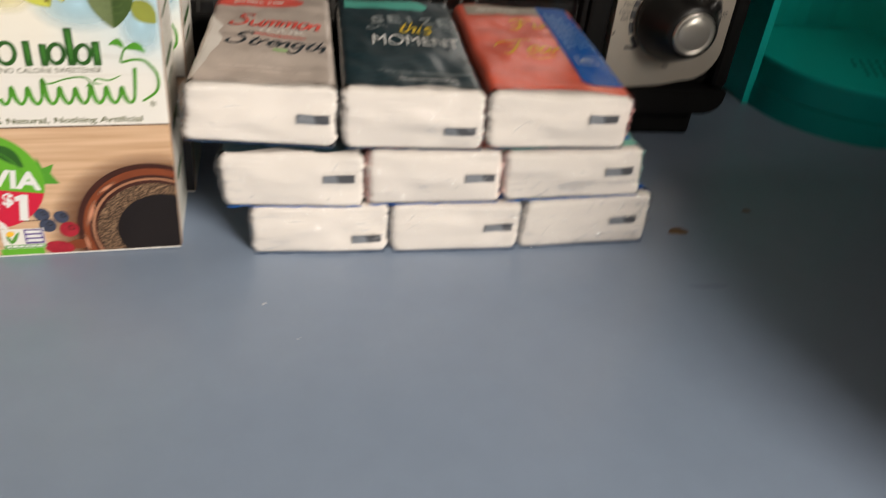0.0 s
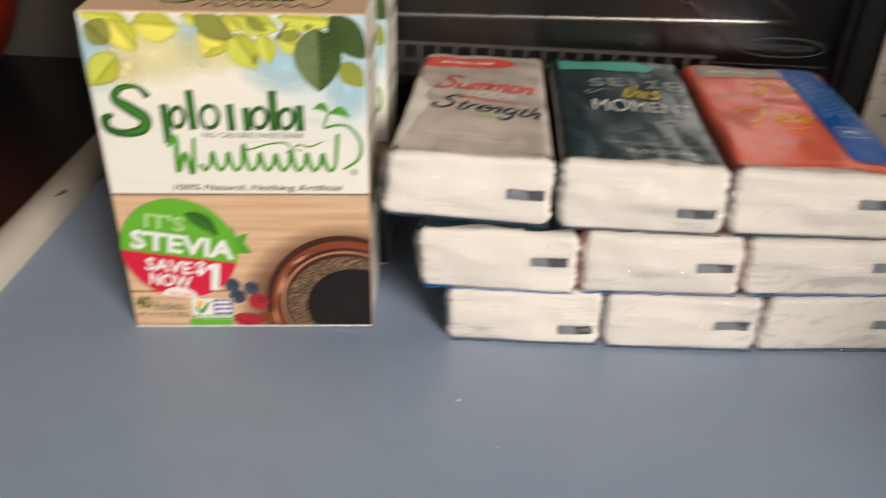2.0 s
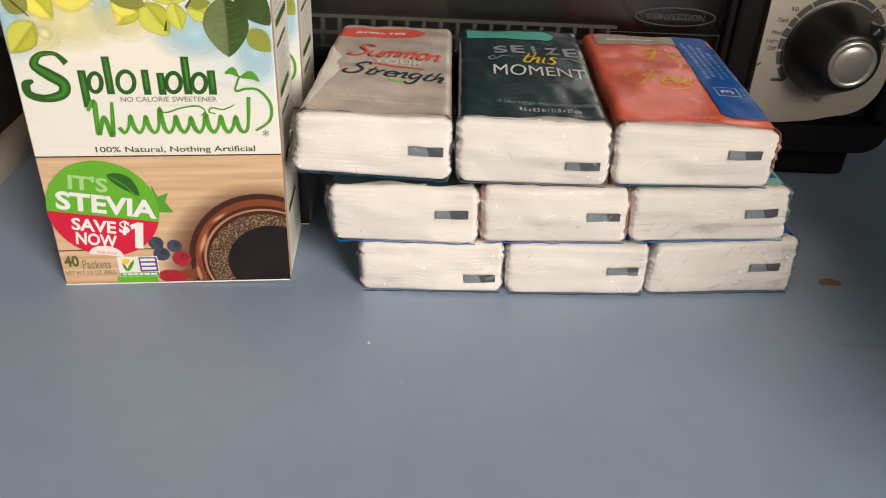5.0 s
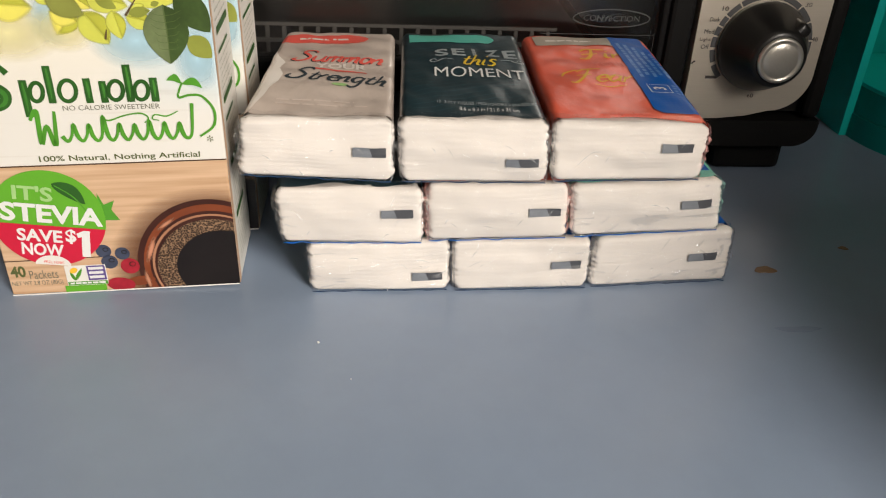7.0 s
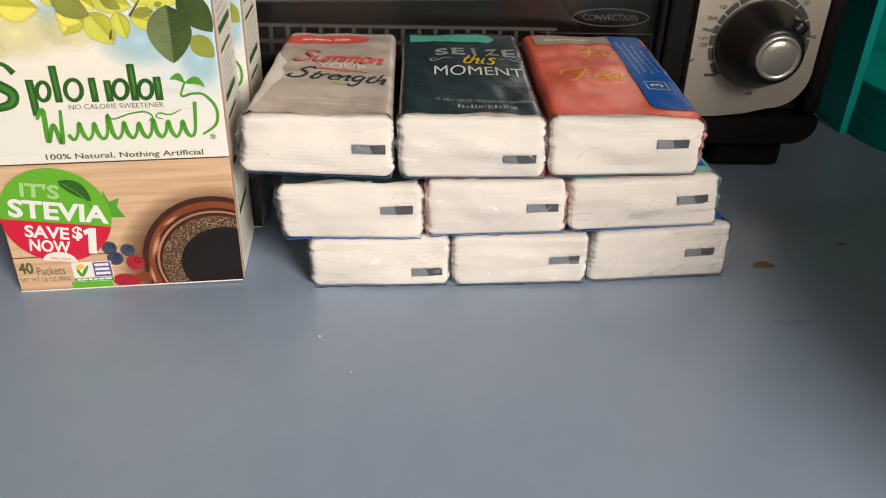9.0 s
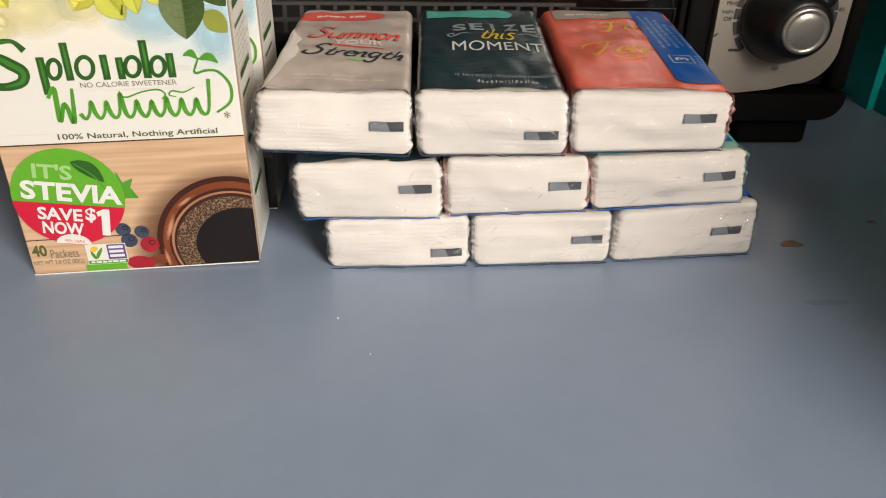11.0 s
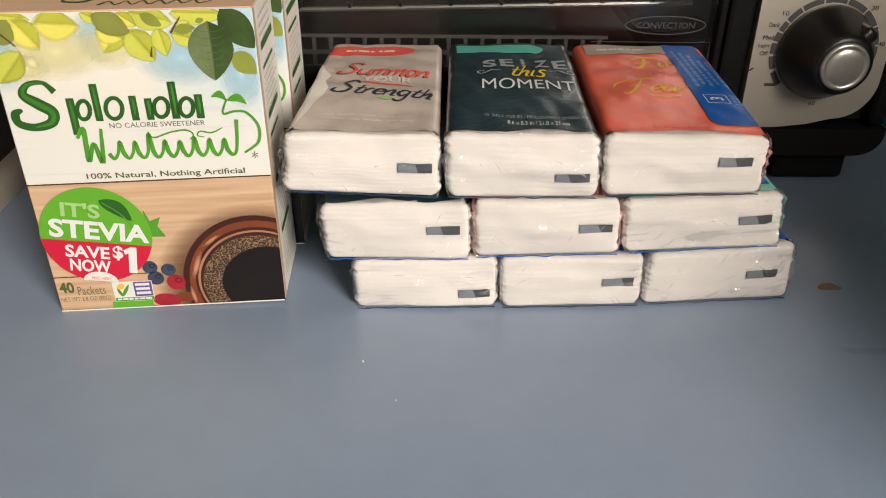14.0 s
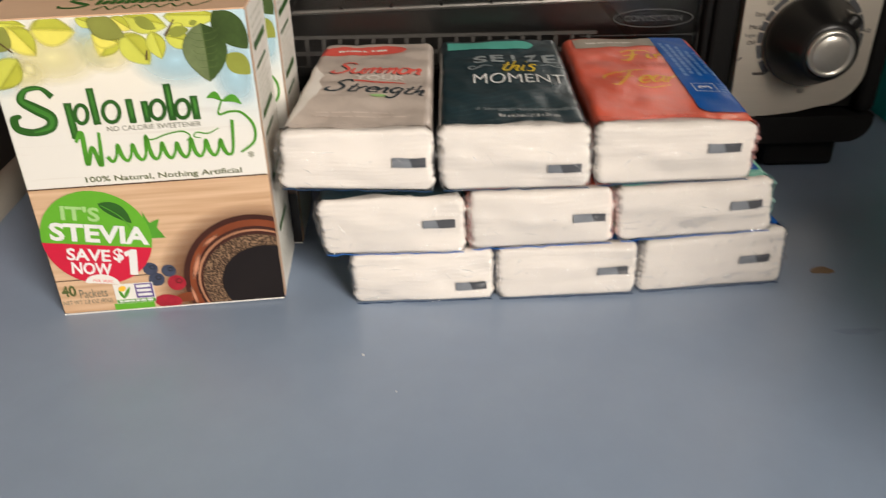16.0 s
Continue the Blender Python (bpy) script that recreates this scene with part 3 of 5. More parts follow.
box(bm, 0.1548, 0.1580, OY, OY + 0.010, 0.0562, 0.205, 0.0010)
box(bm, -0.1339, 0.1547, OY, OY + 0.010, 0.192, 0.205, 0.0015)
part("door_frame", bm, BLACK, oven)
g = box_part("door_glass", (-0.1338, 0.1546, OY + 0.004, OY + 0.0075, 0.0563, 0.1918), GLASS, oven, 0, "dark tinted oven glass")
g.visible_shadow = False
bm = bmesh.new()
rod(bm, (-0.10, OY - 0.03, 0.212), (0.12, OY - 0.03, 0.212), 0.006, 16)
rod(bm, (-0.095, OY - 0.03, 0.212), (-0.095, OY + 0.004, 0.200), 0.005, 12)
rod(bm, (0.115, OY - 0.03, 0.212), (0.115, OY + 0.004, 0.200), 0.005, 12)
part("door_handle", bm, BLACK, oven, smooth=True)
for fx in (-0.115, 0.196):
    for fy in (OY + 0.006, OY + 0.25):
        part("foot", box(bmesh.new(), fx, fx + 0.036, fy, fy + 0.034, 0.0, OZ0 + 0.001, 0.003), BLACK, oven)
# wire rack and lower grid inside
rack = part("rack", rod(bmesh.new(), (-0.128, 0.425, 0.0674), (0.158, 0.425, 0.0750), 0.0013), WIRE, oven, "bright wire rack")
for i in range(12):
    x = -0.1098 + i * 0.0247 if i < 11 else 0.154
    z = 0.0674 + (x + 0.128) / 0.286 * 0.0076
    bm = bmesh.new()
    rod(bm, (x, 0.4235, z + 0.0018), (x, 0.62, z + 0.0018), 0.0008, 6)
    box(bm, x - 0.0009, x + 0.0009, 0.4235, 0.4265, z + 0.0008, z + 0.0030)
    part("rack_wire", bm, WIRE if i == 11 else CAVITY, rack)
bm = bmesh.new()
rod(bm, (-0.128, 0.618, 0.0690), (0.152, 0.618, 0.0765), 0.0011)
part("rack_rail", bm, GRID, rack)
grid = part("crumb_grid", box(bmesh.new(), -0.132, 0.112, 0.3995, 0.4012, 0.0638, 0.0654), GRID, oven, "dull steel grid in the oven floor")
for i in range(31):
    x = -0.130 + i * 0.0079
    part("grid_bar", box(bmesh.new(), x, x + 0.0021, 0.3995, 0.4010, 0.0480, 0.0637, 0.0003, 1), GRID, grid)
box_part("grid_rail", (-0.132, 0.112, 0.3992, 0.4008, 0.0560, 0.0580), GRID, grid)
# printing on the glass
glass_at = lambda u, v: (u, OY + 0.0036, v)
flat("oval_print", ribbon([(0.1325 + 0.0178 * math.cos(a * math.pi / 12), 0.0762 + 0.0040 * math.sin(a * math.pi / 12)) for a in range(25)], [0.00045], 3), glass_at, PRINT_GREY, oven)
text("lettering", "CONVECTION", 0.1195, 0.1455, 0.0749, 0.0775, glass_at, PRINT_GREY, oven)
flat("corner_print", [[(0.1535, 0.0685), (0.1538, 0.0685), (0.1538, 0.060), (0.1535, 0.060)], [(0.10, 0.0685), (0.1538, 0.0685), (0.1538, 0.0688), (0.10, 0.0688)]], glass_at, PRINT_GREY, oven)
# steel control panel: rounded at its lower right corner
outline = [(0.1722, 0.0300), (0.1900, 0.0303), (0.2040, 0.0318), (0.2150, 0.0345)]
outline += [(0.2150 + 0.018 * math.sin(radians(t)), 0.0525 - 0.018 * math.cos(radians(t))) for t in range(10, 91, 10)]
outline += [(0.2330, 0.215), (0.1702, 0.215)]
bm = bmesh.new()
fr, bk = [bm.verts.new((x, OY - 0.001, z)) for x, z in outline], [bm.verts.new((x, OY + 0.006, z)) for x, z in outline]
bm.faces.new(fr)
bm.faces.new(bk)
for i in range(len(outline)):
    bm.faces.new((fr[i - 1], fr[i], bk[i], bk[i - 1]))
panel = part("control_panel", bm, STEEL, oven, "brushed steel control panel")
box_part("panel_backing", (0.1690, 0.2335, OY + 0.0065, OY + 0.012, 0.0315, 0.22), BLACK, oven)
KX, KZ = 0.2035, 0.0665
panel_at = lambda u, v: (u, OY - 0.0013, v)
for n_, (a0, a1) in enumerate(((205, 222), (186, 201), (171, 183), (159, 169), (146, 157), (127, 144), (103, 125), (77, 101), (52, 75), (30, 50), (8, 28), (-30, 6))):
    seg = [(KX + 0.0228 * math.cos(radians(a0 + (a1 - a0) * k / 5)), KZ + 0.0228 * math.sin(radians(a0 + (a1 - a0) * k / 5))) for k in range(6)]
    flat("dial_band", ribbon(seg, [0.0025], 2), panel_at, RING_GREY, panel)


def make_knob(cx, cz, parent, turn):
    k = part("knob", lathe(bmesh.new(), [(0.0209, OY - 0.0015), (0.0209, OY - 0.0045), (0.0203, OY - 0.0058), (0.0186, OY - 0.0095), (0.0158, OY - 0.0150), (0.0132, OY - 0.0205), (0.0122, OY - 0.0222), (0.0106, OY - 0.0226)], 64, (cx, cz), "y"), KNOB, parent, "black control knob", smooth=True)
    bm = bmesh.new()
    box(bm, -0.0035, 0.0035, OY - 0.0190, OY - 0.006, 0.0, 0.0186, 0.0022, 3)
    bmesh.ops.rotate(bm, verts=bm.verts, cent=(0, 0, 0), matrix=Matrix.Rotation(radians(turn), 3, "Y"))
    bmesh.ops.translate(bm, verts=bm.verts, vec=(cx, 0, cz))
    part("grip", bm, KNOB, k, smooth=True)
    part("cap", lathe(bmesh.new(), [(0.0103, OY - 0.0212), (0.0103, OY - 0.0234), (0.0096, OY - 0.0242), (0.0086, OY - 0.0240), (0.0080, OY - 0.0234), (0.0074, OY - 0.0238), (0.0050, OY - 0.0243), (0.001, OY - 0.0244)], 48, (cx, cz), "y"), CAPSTEEL, k, "satin metal cap", smooth=True)
    return k


make_knob(KX, KZ, oven, 40)
make_knob(KX, 0.1205, oven, 0)
text("lettering", "TIMER/TOAST", 0.1735, 0.1960, 0.0915, 0.0945, panel_at, PRINT_BK, panel)
for words, u, v, w in (("Off", 0.1750, 0.0645, 0.0038), ("Light", 0.1738, 0.0677, 0.0052), ("Med", 0.1752, 0.0716, 0.0046), ("Dark", 0.1768, 0.0772, 0.0046), ("10", 0.1816, 0.0822, 0.0028), ("20", 0.1970, 0.0903, 0.0030), ("30", 0.2200, 0.0848, 0.0030), ("40", 0.2272, 0.0690, 0.0030), ("60", 0.2026, 0.0412, 0.0030)):
    text("lettering", words, u, u + w, v, v + 0.0020, panel_at, PRINT_BK, panel)
flat("small_print", bars(0.1800, 0.1855, 0.0497, 0.0520, 1, 0.6) + [[(0.1715, 0.0572), (0.1725, 0.0572), (0.1740, 0.0588), (0.1730, 0.0588)]], panel_at, PRINT_BK, panel)

# ---- coffee maker ----
maker = thing("coffee_maker", pose(0, 0, 0), "teal plastic coffee maker with a rounded drip tray", "coffee maker")
QX, QY, QR = 0.3545, 0.4320, 0.0630


def tray_line(r, n=72):
    pts = [(QX + r * math.cos(math.pi + math.pi * i / n), QY + r * math.sin(math.pi + math.pi * i / n)) for i in range(n + 1)]
    return pts + [(QX + r, QY + 0.05), (QX - r, QY + 0.05)]


base = part("base", prism(bmesh.new(), tray_line(QR), 0.0, 0.0135), TEAL_D, maker)
tray = part("drip_tray", prism(bmesh.new(), tray_line(QR - 0.0012), 0.0140, 0.0290), TEAL_D, maker)
bm = prism(bmesh.new(), tray_line(QR - 0.001), 0.0293, 0.0312)
lid = part("tray_lid", bm, TEAL, maker)
for i in range(7):
    for j in range(4):
        hx, hy = QX - 0.010 + i * 0.0055 + (j % 2) * 0.0027, QY - 0.030 + j * 0.0068
        part("drain_hole", lathe(bmesh.new(), [(0.0014, 0.03122), (0.0012, 0.03135)], 10, (hx, hy)), BLACK, lid)
# the tower: outer sides, two thin posts and a hollow front
outer = [(QX - 0.067, QY - 0.004), (QX - 0.0625, QY - 0.004)]
outer += [(QX + 0.0615 * math.cos(math.pi - math.pi * i / 20), QY + 0.058 * math.sin(math.pi * i / 20)) for i in range(21)]
outer += [(QX + 0.0625, QY - 0.004), (QX + 0.067, QY - 0.004), (QX + 0.067, QY + 0.20), (QX + 0.050, QY + 0.22), (QX - 0.050, QY + 0.22), (QX - 0.067, QY + 0.20)]
part("tower", prism(bmesh.new(), outer, 0.0, 0.215), TEAL, maker)
bm = bmesh.new()
lathe(bm, [(0.060, 0.2155), (0.066, 0.218), (0.067, 0.28), (0.060, 0.292), (0.02, 0.296)], 48, (QX, QY + 0.01))
part("brew_head", bm, TEAL_D, maker, smooth=True)
box_part("top_cover", (QX - 0.067, QX + 0.067, QY + 0.07, QY + 0.215, 0.2155, 0.285), TEAL_D, maker, 0.008, seg=3)

# ---- sweetener cartons ----


def on_front(lift):
    """Artwork in millimetres from the lower left corner of the carton's front."""
    return lambda u, v: (u / 1000 - W / 2, -lift, v / 1000)


def mm(poly):
    return clip(poly, W * 1000, HT * 1000)


def art(u, v):
    return ((u + 3.8) * 1.034, (v - 6.0) * 1.03)


def arts(*pairs):
    return [art(*p) for p in pairs]


def make_carton(m, label, sticker):
    c = thing("sweetener_carton", m, label, "carton", "sweetener cartons")
    bm = box(bmesh.new(), -W / 2, W / 2, 0, DP, 0, HT, 0.0004, 1)
    for f in bm.faces:
        nx, ny, nz = f.normal
        f.material_index = 0 if ny < -0.5 else (2 if nz > 0.5 else 1)
    lean = 0.05
    for q in bm.verts:
        q.co.x += lean * q.co.y
    part("carton", bm, [FRONT, SIDE, TAN], c)
    # top: tuck flap, green band and a loose rear lip
    bm = bmesh.new()
    v = [bm.verts.new(p) for p in ((-W / 2 + 0.0003, 0.0008, HT + 0.0004), (W / 2 - 0.0003, 0.0008, HT + 0.0004), (W / 2 - 0.0012, DP * 0.62, HT + 0.0020), (-W / 2 + 0.0012, DP * 0.62, HT + 0.0020))]
    for q in v:
        q.co.x += lean * q.co.y
    w = [bm.verts.new(q.co - Vector((0, 0, 0.0004))) for q in v]
    bm.faces.new(v)
    bm.faces.new(w[::-1])
    for i in range(4):
        bm.faces.new((v[i - 1], v[i], w[i], w[i - 1]))
    flap = part("top_flap", bm, TAN, c, "tan printed top flap")
    top_at = lambda u, v: (u / 1000 - W / 2 + lean * v / 1000, v / 1000 * DP / 0.0475, HT + 0.0006 + 0.0016 * (v / 1000) / (0.0475 * 0.62))
    marks = ribbon([(31, 18.5), (28, 20), (24.5, 18.5), (27.5, 15.5), (30.5, 12.5), (27.5, 9.5), (22.5, 10.5), (22, 13)], [1.0, 0.8, 1.3, 2.0, 2.0, 1.5, 1.2, 0.8])
    for i, tall in enumerate((6.0, 9.0, 5.5, 5.5, 9.0, 5.5)):
        marks.append([(33 + 4.6 * i, 12), (34.6 + 4.6 * i, 12), (34.8 + 4.6 * i, 12 + tall), (33.2 + 4.6 * i, 12 + tall)])
        marks.append(ellipse(36.2 + 4.6 * i, 14.6, 1.2, 2.5, 16, -10))
    flat("logo_shape", marks, top_at, GREEN_D, flap)
    flat("logo_stroke", ribbon([(34 + 2.6 * i, 7.5 + (2.2 if i % 2 else -2.0)) for i in range(13)] + [(70, 12), (66, 20), (58, 20)], [1.0, 0.6]), top_at, GREEN_D, flap)
    box_part("green_band", (-W / 2 + 0.004, W / 2 + 0.0005, DP * 0.64, DP * 0.86, HT + 0.0004, HT + 0.0022), BAND, c, 0.0002)
    box_part("rear_lip", (-W / 2 + 0.007, W / 2 - 0.001, DP * 0.87, DP * 0.99, HT + 0.0004, HT + 0.0030), TAN, c, 0.0002)
    # leaves across the top of the front
    at1, at2, at3, at4 = on_front(0.00012), on_front(0.00022), on_front(0.00032), on_front(0.00042)
    layer = 0
    for poly, mt in ((ellipse(33.5, 102, 8, 9, 26), "sky"), (ellipse(3, 96, 8, 12, 26), "sky"), (ellipse(58, 94, 16, 10, 30), "sky"), (ellipse(76, 88, 8, 12, 30), "sky"),
                     (ellipse(20, 97, 17, 10, 30), "pale"), (ellipse(37, 98, 10, 8, 30), "pale"), (ellipse(10, 92, 8, 6, 30), "pale")):
        layer += 1
        soft_shape("sky_print", poly, on_front(0.00005 + 0.000006 * layer), SOFT[mt], c, 0.05)
    for ax, ay, bx, by, wide, tone, rim in ((0.5, 108.8, 15, 107.0, 6, "lime", 0.85), (8.5, 107.5, 15.6, 97.0, 9.5, "yellow", 0.66), (9.5, 97.5, 0.2, 87.0, 9.5, "lime", 0.8), (10.5, 96.0, 14.0, 91.0, 5, "pale", 0.3),
                                            (14.5, 105.5, 29.5, 104.4, 10.5, "yellow", 0.72), (40.5, 105, 34, 96.0, 9.0, "yellow", 0.6), (33, 103.5, 41.5, 100.0, 7, "yellow", 0.7), (42.5, 103.5, 49.8, 92.6, 10.0, "lime", 0.84),
                                            (43.0, 108.6, 57.5, 104.6, 8.5, "lime", 0.82), (51.8, 103.8, 53.6, 94.2, 6.4, "lime", 0.82), (55.6, 101.6, 65.0, 98.8, 6.2, "lime", 0.82), (56, 108.0, 73.5, 107.0, 7.2, "lime", 0.85),
                                            (62, 105.6, 57, 101.5, 4.0, "lime", 0.8), (29.5, 108.8, 35.5, 106.0, 4.2, "lime", 0.8), (40, 108.6, 46.0, 104.0, 5.0, "yellow", 0.75)):
        layer += 1
        outline = leaf(ax, ay, bx, by, wide)
        soft_shape("leaf_print", outline, on_front(0.00005 + 0.000005 * layer), SOFT[tone], c, rim)
        if tone != "pale":
            soft_shape("leaf_half_print", outline[:len(outline) // 2 + 1], on_front(0.000053 + 0.000005 * layer), SOFT["shade"], c, 0.55)
    soft_shape("shadow_print", ellipse(*art(66.2, 13.2), 37, 34, 40), on_front(0.00010), SOFT["brown"], c, 0.66)
    for poly, mt in ((leaf(57.0, 102.6, 63.6, 103.6, 3.4), LEAF_MID), (leaf(47.6, 108.0, 53.6, 104.2, 3.8), LEAF_MID), (leaf(64, 105.2, 66.6, 106.0, 1.8), LEAF_MID), (leaf(74.2, 95.0, 80.8, 88.0, 7.0), LEAF_MID), (leaf(71.8, 109.0, 81.2, 96.4, 9.6), LEAF_DK)):
        flat("leaf_print", [mm(poly)], at2, mt, c)
    soft_shape("leaf_print", leaf(3.0, 99.6, 8.2, 107.4, 8.2), on_front(0.00023), SOFT["olive"], c, 0.86)
    soft_shape("leaf_print", leaf(32.6, 108.4, 44.0, 102.0, 8.2), on_front(0.00024), SOFT["olive"], c, 0.82)
    outline = leaf(67.6, 105.4, 67.6, 86.2, 14.0)
    big = flat("leaf_print", [mm(outline)], at3, LEAF_DK, c)
    half = len(outline) // 2
    flat("leaf_half_print", [outline[half:] + outline[:1]], on_front(0.00036), LEAF_GREY, big)
    veins = ribbon([(67.6, 105.0), (67.8, 96), (67.6, 87)], [0.5, 0.35, 0.15])
    for i in range(6):
        y = 102 - i * 2.2
        for s in (-1, 1):
            veins += ribbon([(67.7, y), (67.7 + s * 2.6, y + 0.3), (67.7 + s * (5.4 - 0.5 * i), y + 1.7)], [0.18, 0.15, 0.08], 3)
    flat("leaf_vein", veins, at4, VEIN, big)
    for twig in ([(3.0, 105.6), (5.4, 102.6), (8.8, 99.0)], [(56, 102), (58, 104.8), (59.6, 107)], [(48.8, 94.6), (49.2, 96.2), (49.6, 97.8)]):
        flat("twig_print", ribbon(twig, [0.7, 0.55, 0.3]), at4, TWIG, c)
    flat("cut_edge", [[(0.2, 0.0), (W * 1000 - 0.2, 0.0), (W * 1000 - 0.2, 0.55), (0.2, 0.55)]], on_front(0.00062), SIDE, c)
    # plank joints
    flat("plank_joint", [[(0, 51.2), (W * 1000, 51.5), (W * 1000, 52.0), (0, 51.7)]], at1, LINE_BR, c)
    flat("plank_joint", [[(0, 14.2), (36, 14.5), (36, 14.9), (0, 14.6)]], at1, LINE_BR, c)
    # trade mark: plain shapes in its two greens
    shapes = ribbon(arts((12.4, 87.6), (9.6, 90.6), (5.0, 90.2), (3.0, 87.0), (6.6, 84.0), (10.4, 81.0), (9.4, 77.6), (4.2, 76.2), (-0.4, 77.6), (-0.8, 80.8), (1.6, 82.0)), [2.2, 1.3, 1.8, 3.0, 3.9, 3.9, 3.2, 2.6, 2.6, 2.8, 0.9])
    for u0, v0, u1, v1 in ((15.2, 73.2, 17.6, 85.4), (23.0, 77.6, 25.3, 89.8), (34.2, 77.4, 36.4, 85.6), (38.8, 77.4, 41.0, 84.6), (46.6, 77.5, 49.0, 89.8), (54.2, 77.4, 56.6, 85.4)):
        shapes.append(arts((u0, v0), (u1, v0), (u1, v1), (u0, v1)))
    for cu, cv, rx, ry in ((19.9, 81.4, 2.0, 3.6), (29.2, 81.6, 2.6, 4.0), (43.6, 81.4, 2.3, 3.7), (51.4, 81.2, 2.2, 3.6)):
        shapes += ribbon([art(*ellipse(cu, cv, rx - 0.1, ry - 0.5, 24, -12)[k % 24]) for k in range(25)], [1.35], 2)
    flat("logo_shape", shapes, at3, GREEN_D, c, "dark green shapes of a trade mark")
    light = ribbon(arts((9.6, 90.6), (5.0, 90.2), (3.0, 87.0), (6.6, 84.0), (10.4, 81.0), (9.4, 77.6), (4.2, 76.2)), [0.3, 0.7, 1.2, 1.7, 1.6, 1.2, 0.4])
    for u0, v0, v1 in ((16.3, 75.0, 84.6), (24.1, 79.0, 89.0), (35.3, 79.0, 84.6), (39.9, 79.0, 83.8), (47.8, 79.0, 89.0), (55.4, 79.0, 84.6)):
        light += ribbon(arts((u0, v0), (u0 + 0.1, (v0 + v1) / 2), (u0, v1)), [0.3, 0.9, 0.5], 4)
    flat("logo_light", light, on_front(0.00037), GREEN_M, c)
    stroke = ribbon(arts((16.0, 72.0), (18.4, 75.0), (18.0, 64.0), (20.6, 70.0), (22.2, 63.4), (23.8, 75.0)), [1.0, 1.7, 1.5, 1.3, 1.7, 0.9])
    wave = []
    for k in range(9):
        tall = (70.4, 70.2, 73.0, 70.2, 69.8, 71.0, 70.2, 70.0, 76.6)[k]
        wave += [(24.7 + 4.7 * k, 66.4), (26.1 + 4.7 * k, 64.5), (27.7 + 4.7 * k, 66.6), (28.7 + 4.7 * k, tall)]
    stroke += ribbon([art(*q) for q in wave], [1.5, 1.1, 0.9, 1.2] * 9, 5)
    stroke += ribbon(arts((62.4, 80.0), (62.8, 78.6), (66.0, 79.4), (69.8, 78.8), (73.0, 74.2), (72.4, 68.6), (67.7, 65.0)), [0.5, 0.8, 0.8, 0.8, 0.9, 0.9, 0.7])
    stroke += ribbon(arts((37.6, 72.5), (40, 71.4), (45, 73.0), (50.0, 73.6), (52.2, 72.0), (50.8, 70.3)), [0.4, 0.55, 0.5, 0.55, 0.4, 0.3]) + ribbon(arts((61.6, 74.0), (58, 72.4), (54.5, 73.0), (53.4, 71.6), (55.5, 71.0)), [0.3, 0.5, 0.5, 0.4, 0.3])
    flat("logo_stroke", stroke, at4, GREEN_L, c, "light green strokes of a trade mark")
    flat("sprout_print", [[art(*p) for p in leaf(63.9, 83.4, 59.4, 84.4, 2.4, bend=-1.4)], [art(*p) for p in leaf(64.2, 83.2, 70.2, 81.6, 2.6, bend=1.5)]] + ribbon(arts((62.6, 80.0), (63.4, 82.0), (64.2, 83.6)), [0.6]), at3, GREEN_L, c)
    u0, v0 = art(26.6, 75.0)
    text("lettering", "NO CALORIE SWEETENER", u0, art(56.3, 0)[0], v0, v0 + 1.75, at2, OLIVE_T, c)
    u0, v0 = art(15.9, 57.3)
    text("lettering", "100% Natural, Nothing Artificial", u0, art(66.8, 0)[0], v0 - 0.4, v0 + 2.3, at2, OLIVE, c, bold=0.012)
    text("lettering", "*", *[art(69.7, 0)[0], art(71.7, 0)[0]], art(0, 62.7)[1], art(0, 65.2)[1], at2, OLIVE, c)
    # the cup
    cu, cv = art(66.2, 15.2)
    for name, rx, ry, dx, dy, at, mt in (("cup_print", 26.6, 27.0, 0, 0, on_front(0.00012), CUP_DK), ("cup_print", 24.9, 25.2, 0.4, -0.2, on_front(0.00018), CUP_CU), ("cup_print", 22.9, 22.6, 0.6, -0.3, on_front(0.00024), CUP_DK), ("cup_rim_print", 22.0, 21.3, 0.6, -0.2, on_front(0.00030), CUP_RIM),
                                         ("cup_print", 21.3, 20.6, 0.8, -0.3, on_front(0.00036), CUP_DK), ("foam_print", 20.6, 19.6, 1.0, -0.6, on_front(0.00042), FOAM), ("coffee_print", 16.6, 15.2, 3.8, -1.0, on_front(0.00048), COFFEE)):
        flat(name, [mm(ellipse(cu + dx, cv + dy, rx, ry, 72))], at, mt, c)
    for du, dv, rx, ry, turn in ((-21.0, 7.5, 1.3, 6.5, -20), (-14.5, 17.8, 4.5, 1.0, 35), (-23.8, -5.5, 1.0, 5.0, 8)):
        soft_shape("cup_glint", ellipse(cu + du, cv + dv, rx, ry, 24, turn), on_front(0.00054), SOFT["rose"], c, 0.3)
    flat("cup_handle_print", [mm(ellipse(*art(40.6, 9.6), 5.2, 2.0, 24, 5))], on_front(0.00026), CUP_CU, c)
    # berries
    for (u, v), r, mt in ((art(35.9, 21.3), 2.6, BERRY), (art(29.8, 22.6), 2.7, BERRY), (art(31.1, 18.1), 2.9, BERRY), (art(37.8, 16.0), 3.3, RASP)):
        be = flat("berry_print", [mm(ellipse(u, v, r, r, 24))], at3, mt, c)
        flat("berry_crown", ribbon([(u + 0.3 * r + 0.33 * r * math.cos(k), v + 0.25 * r + 0.28 * r * math.sin(k)) for k in range(7)], [0.35], 3), on_front(0.00040), COFFEE if mt is BERRY else CUP_DK, be)
    flat("berry_print", [mm(ellipse(*art(33.6, 8.6), 5.0, 2.9, 24, -8))], at4, RASP, c)
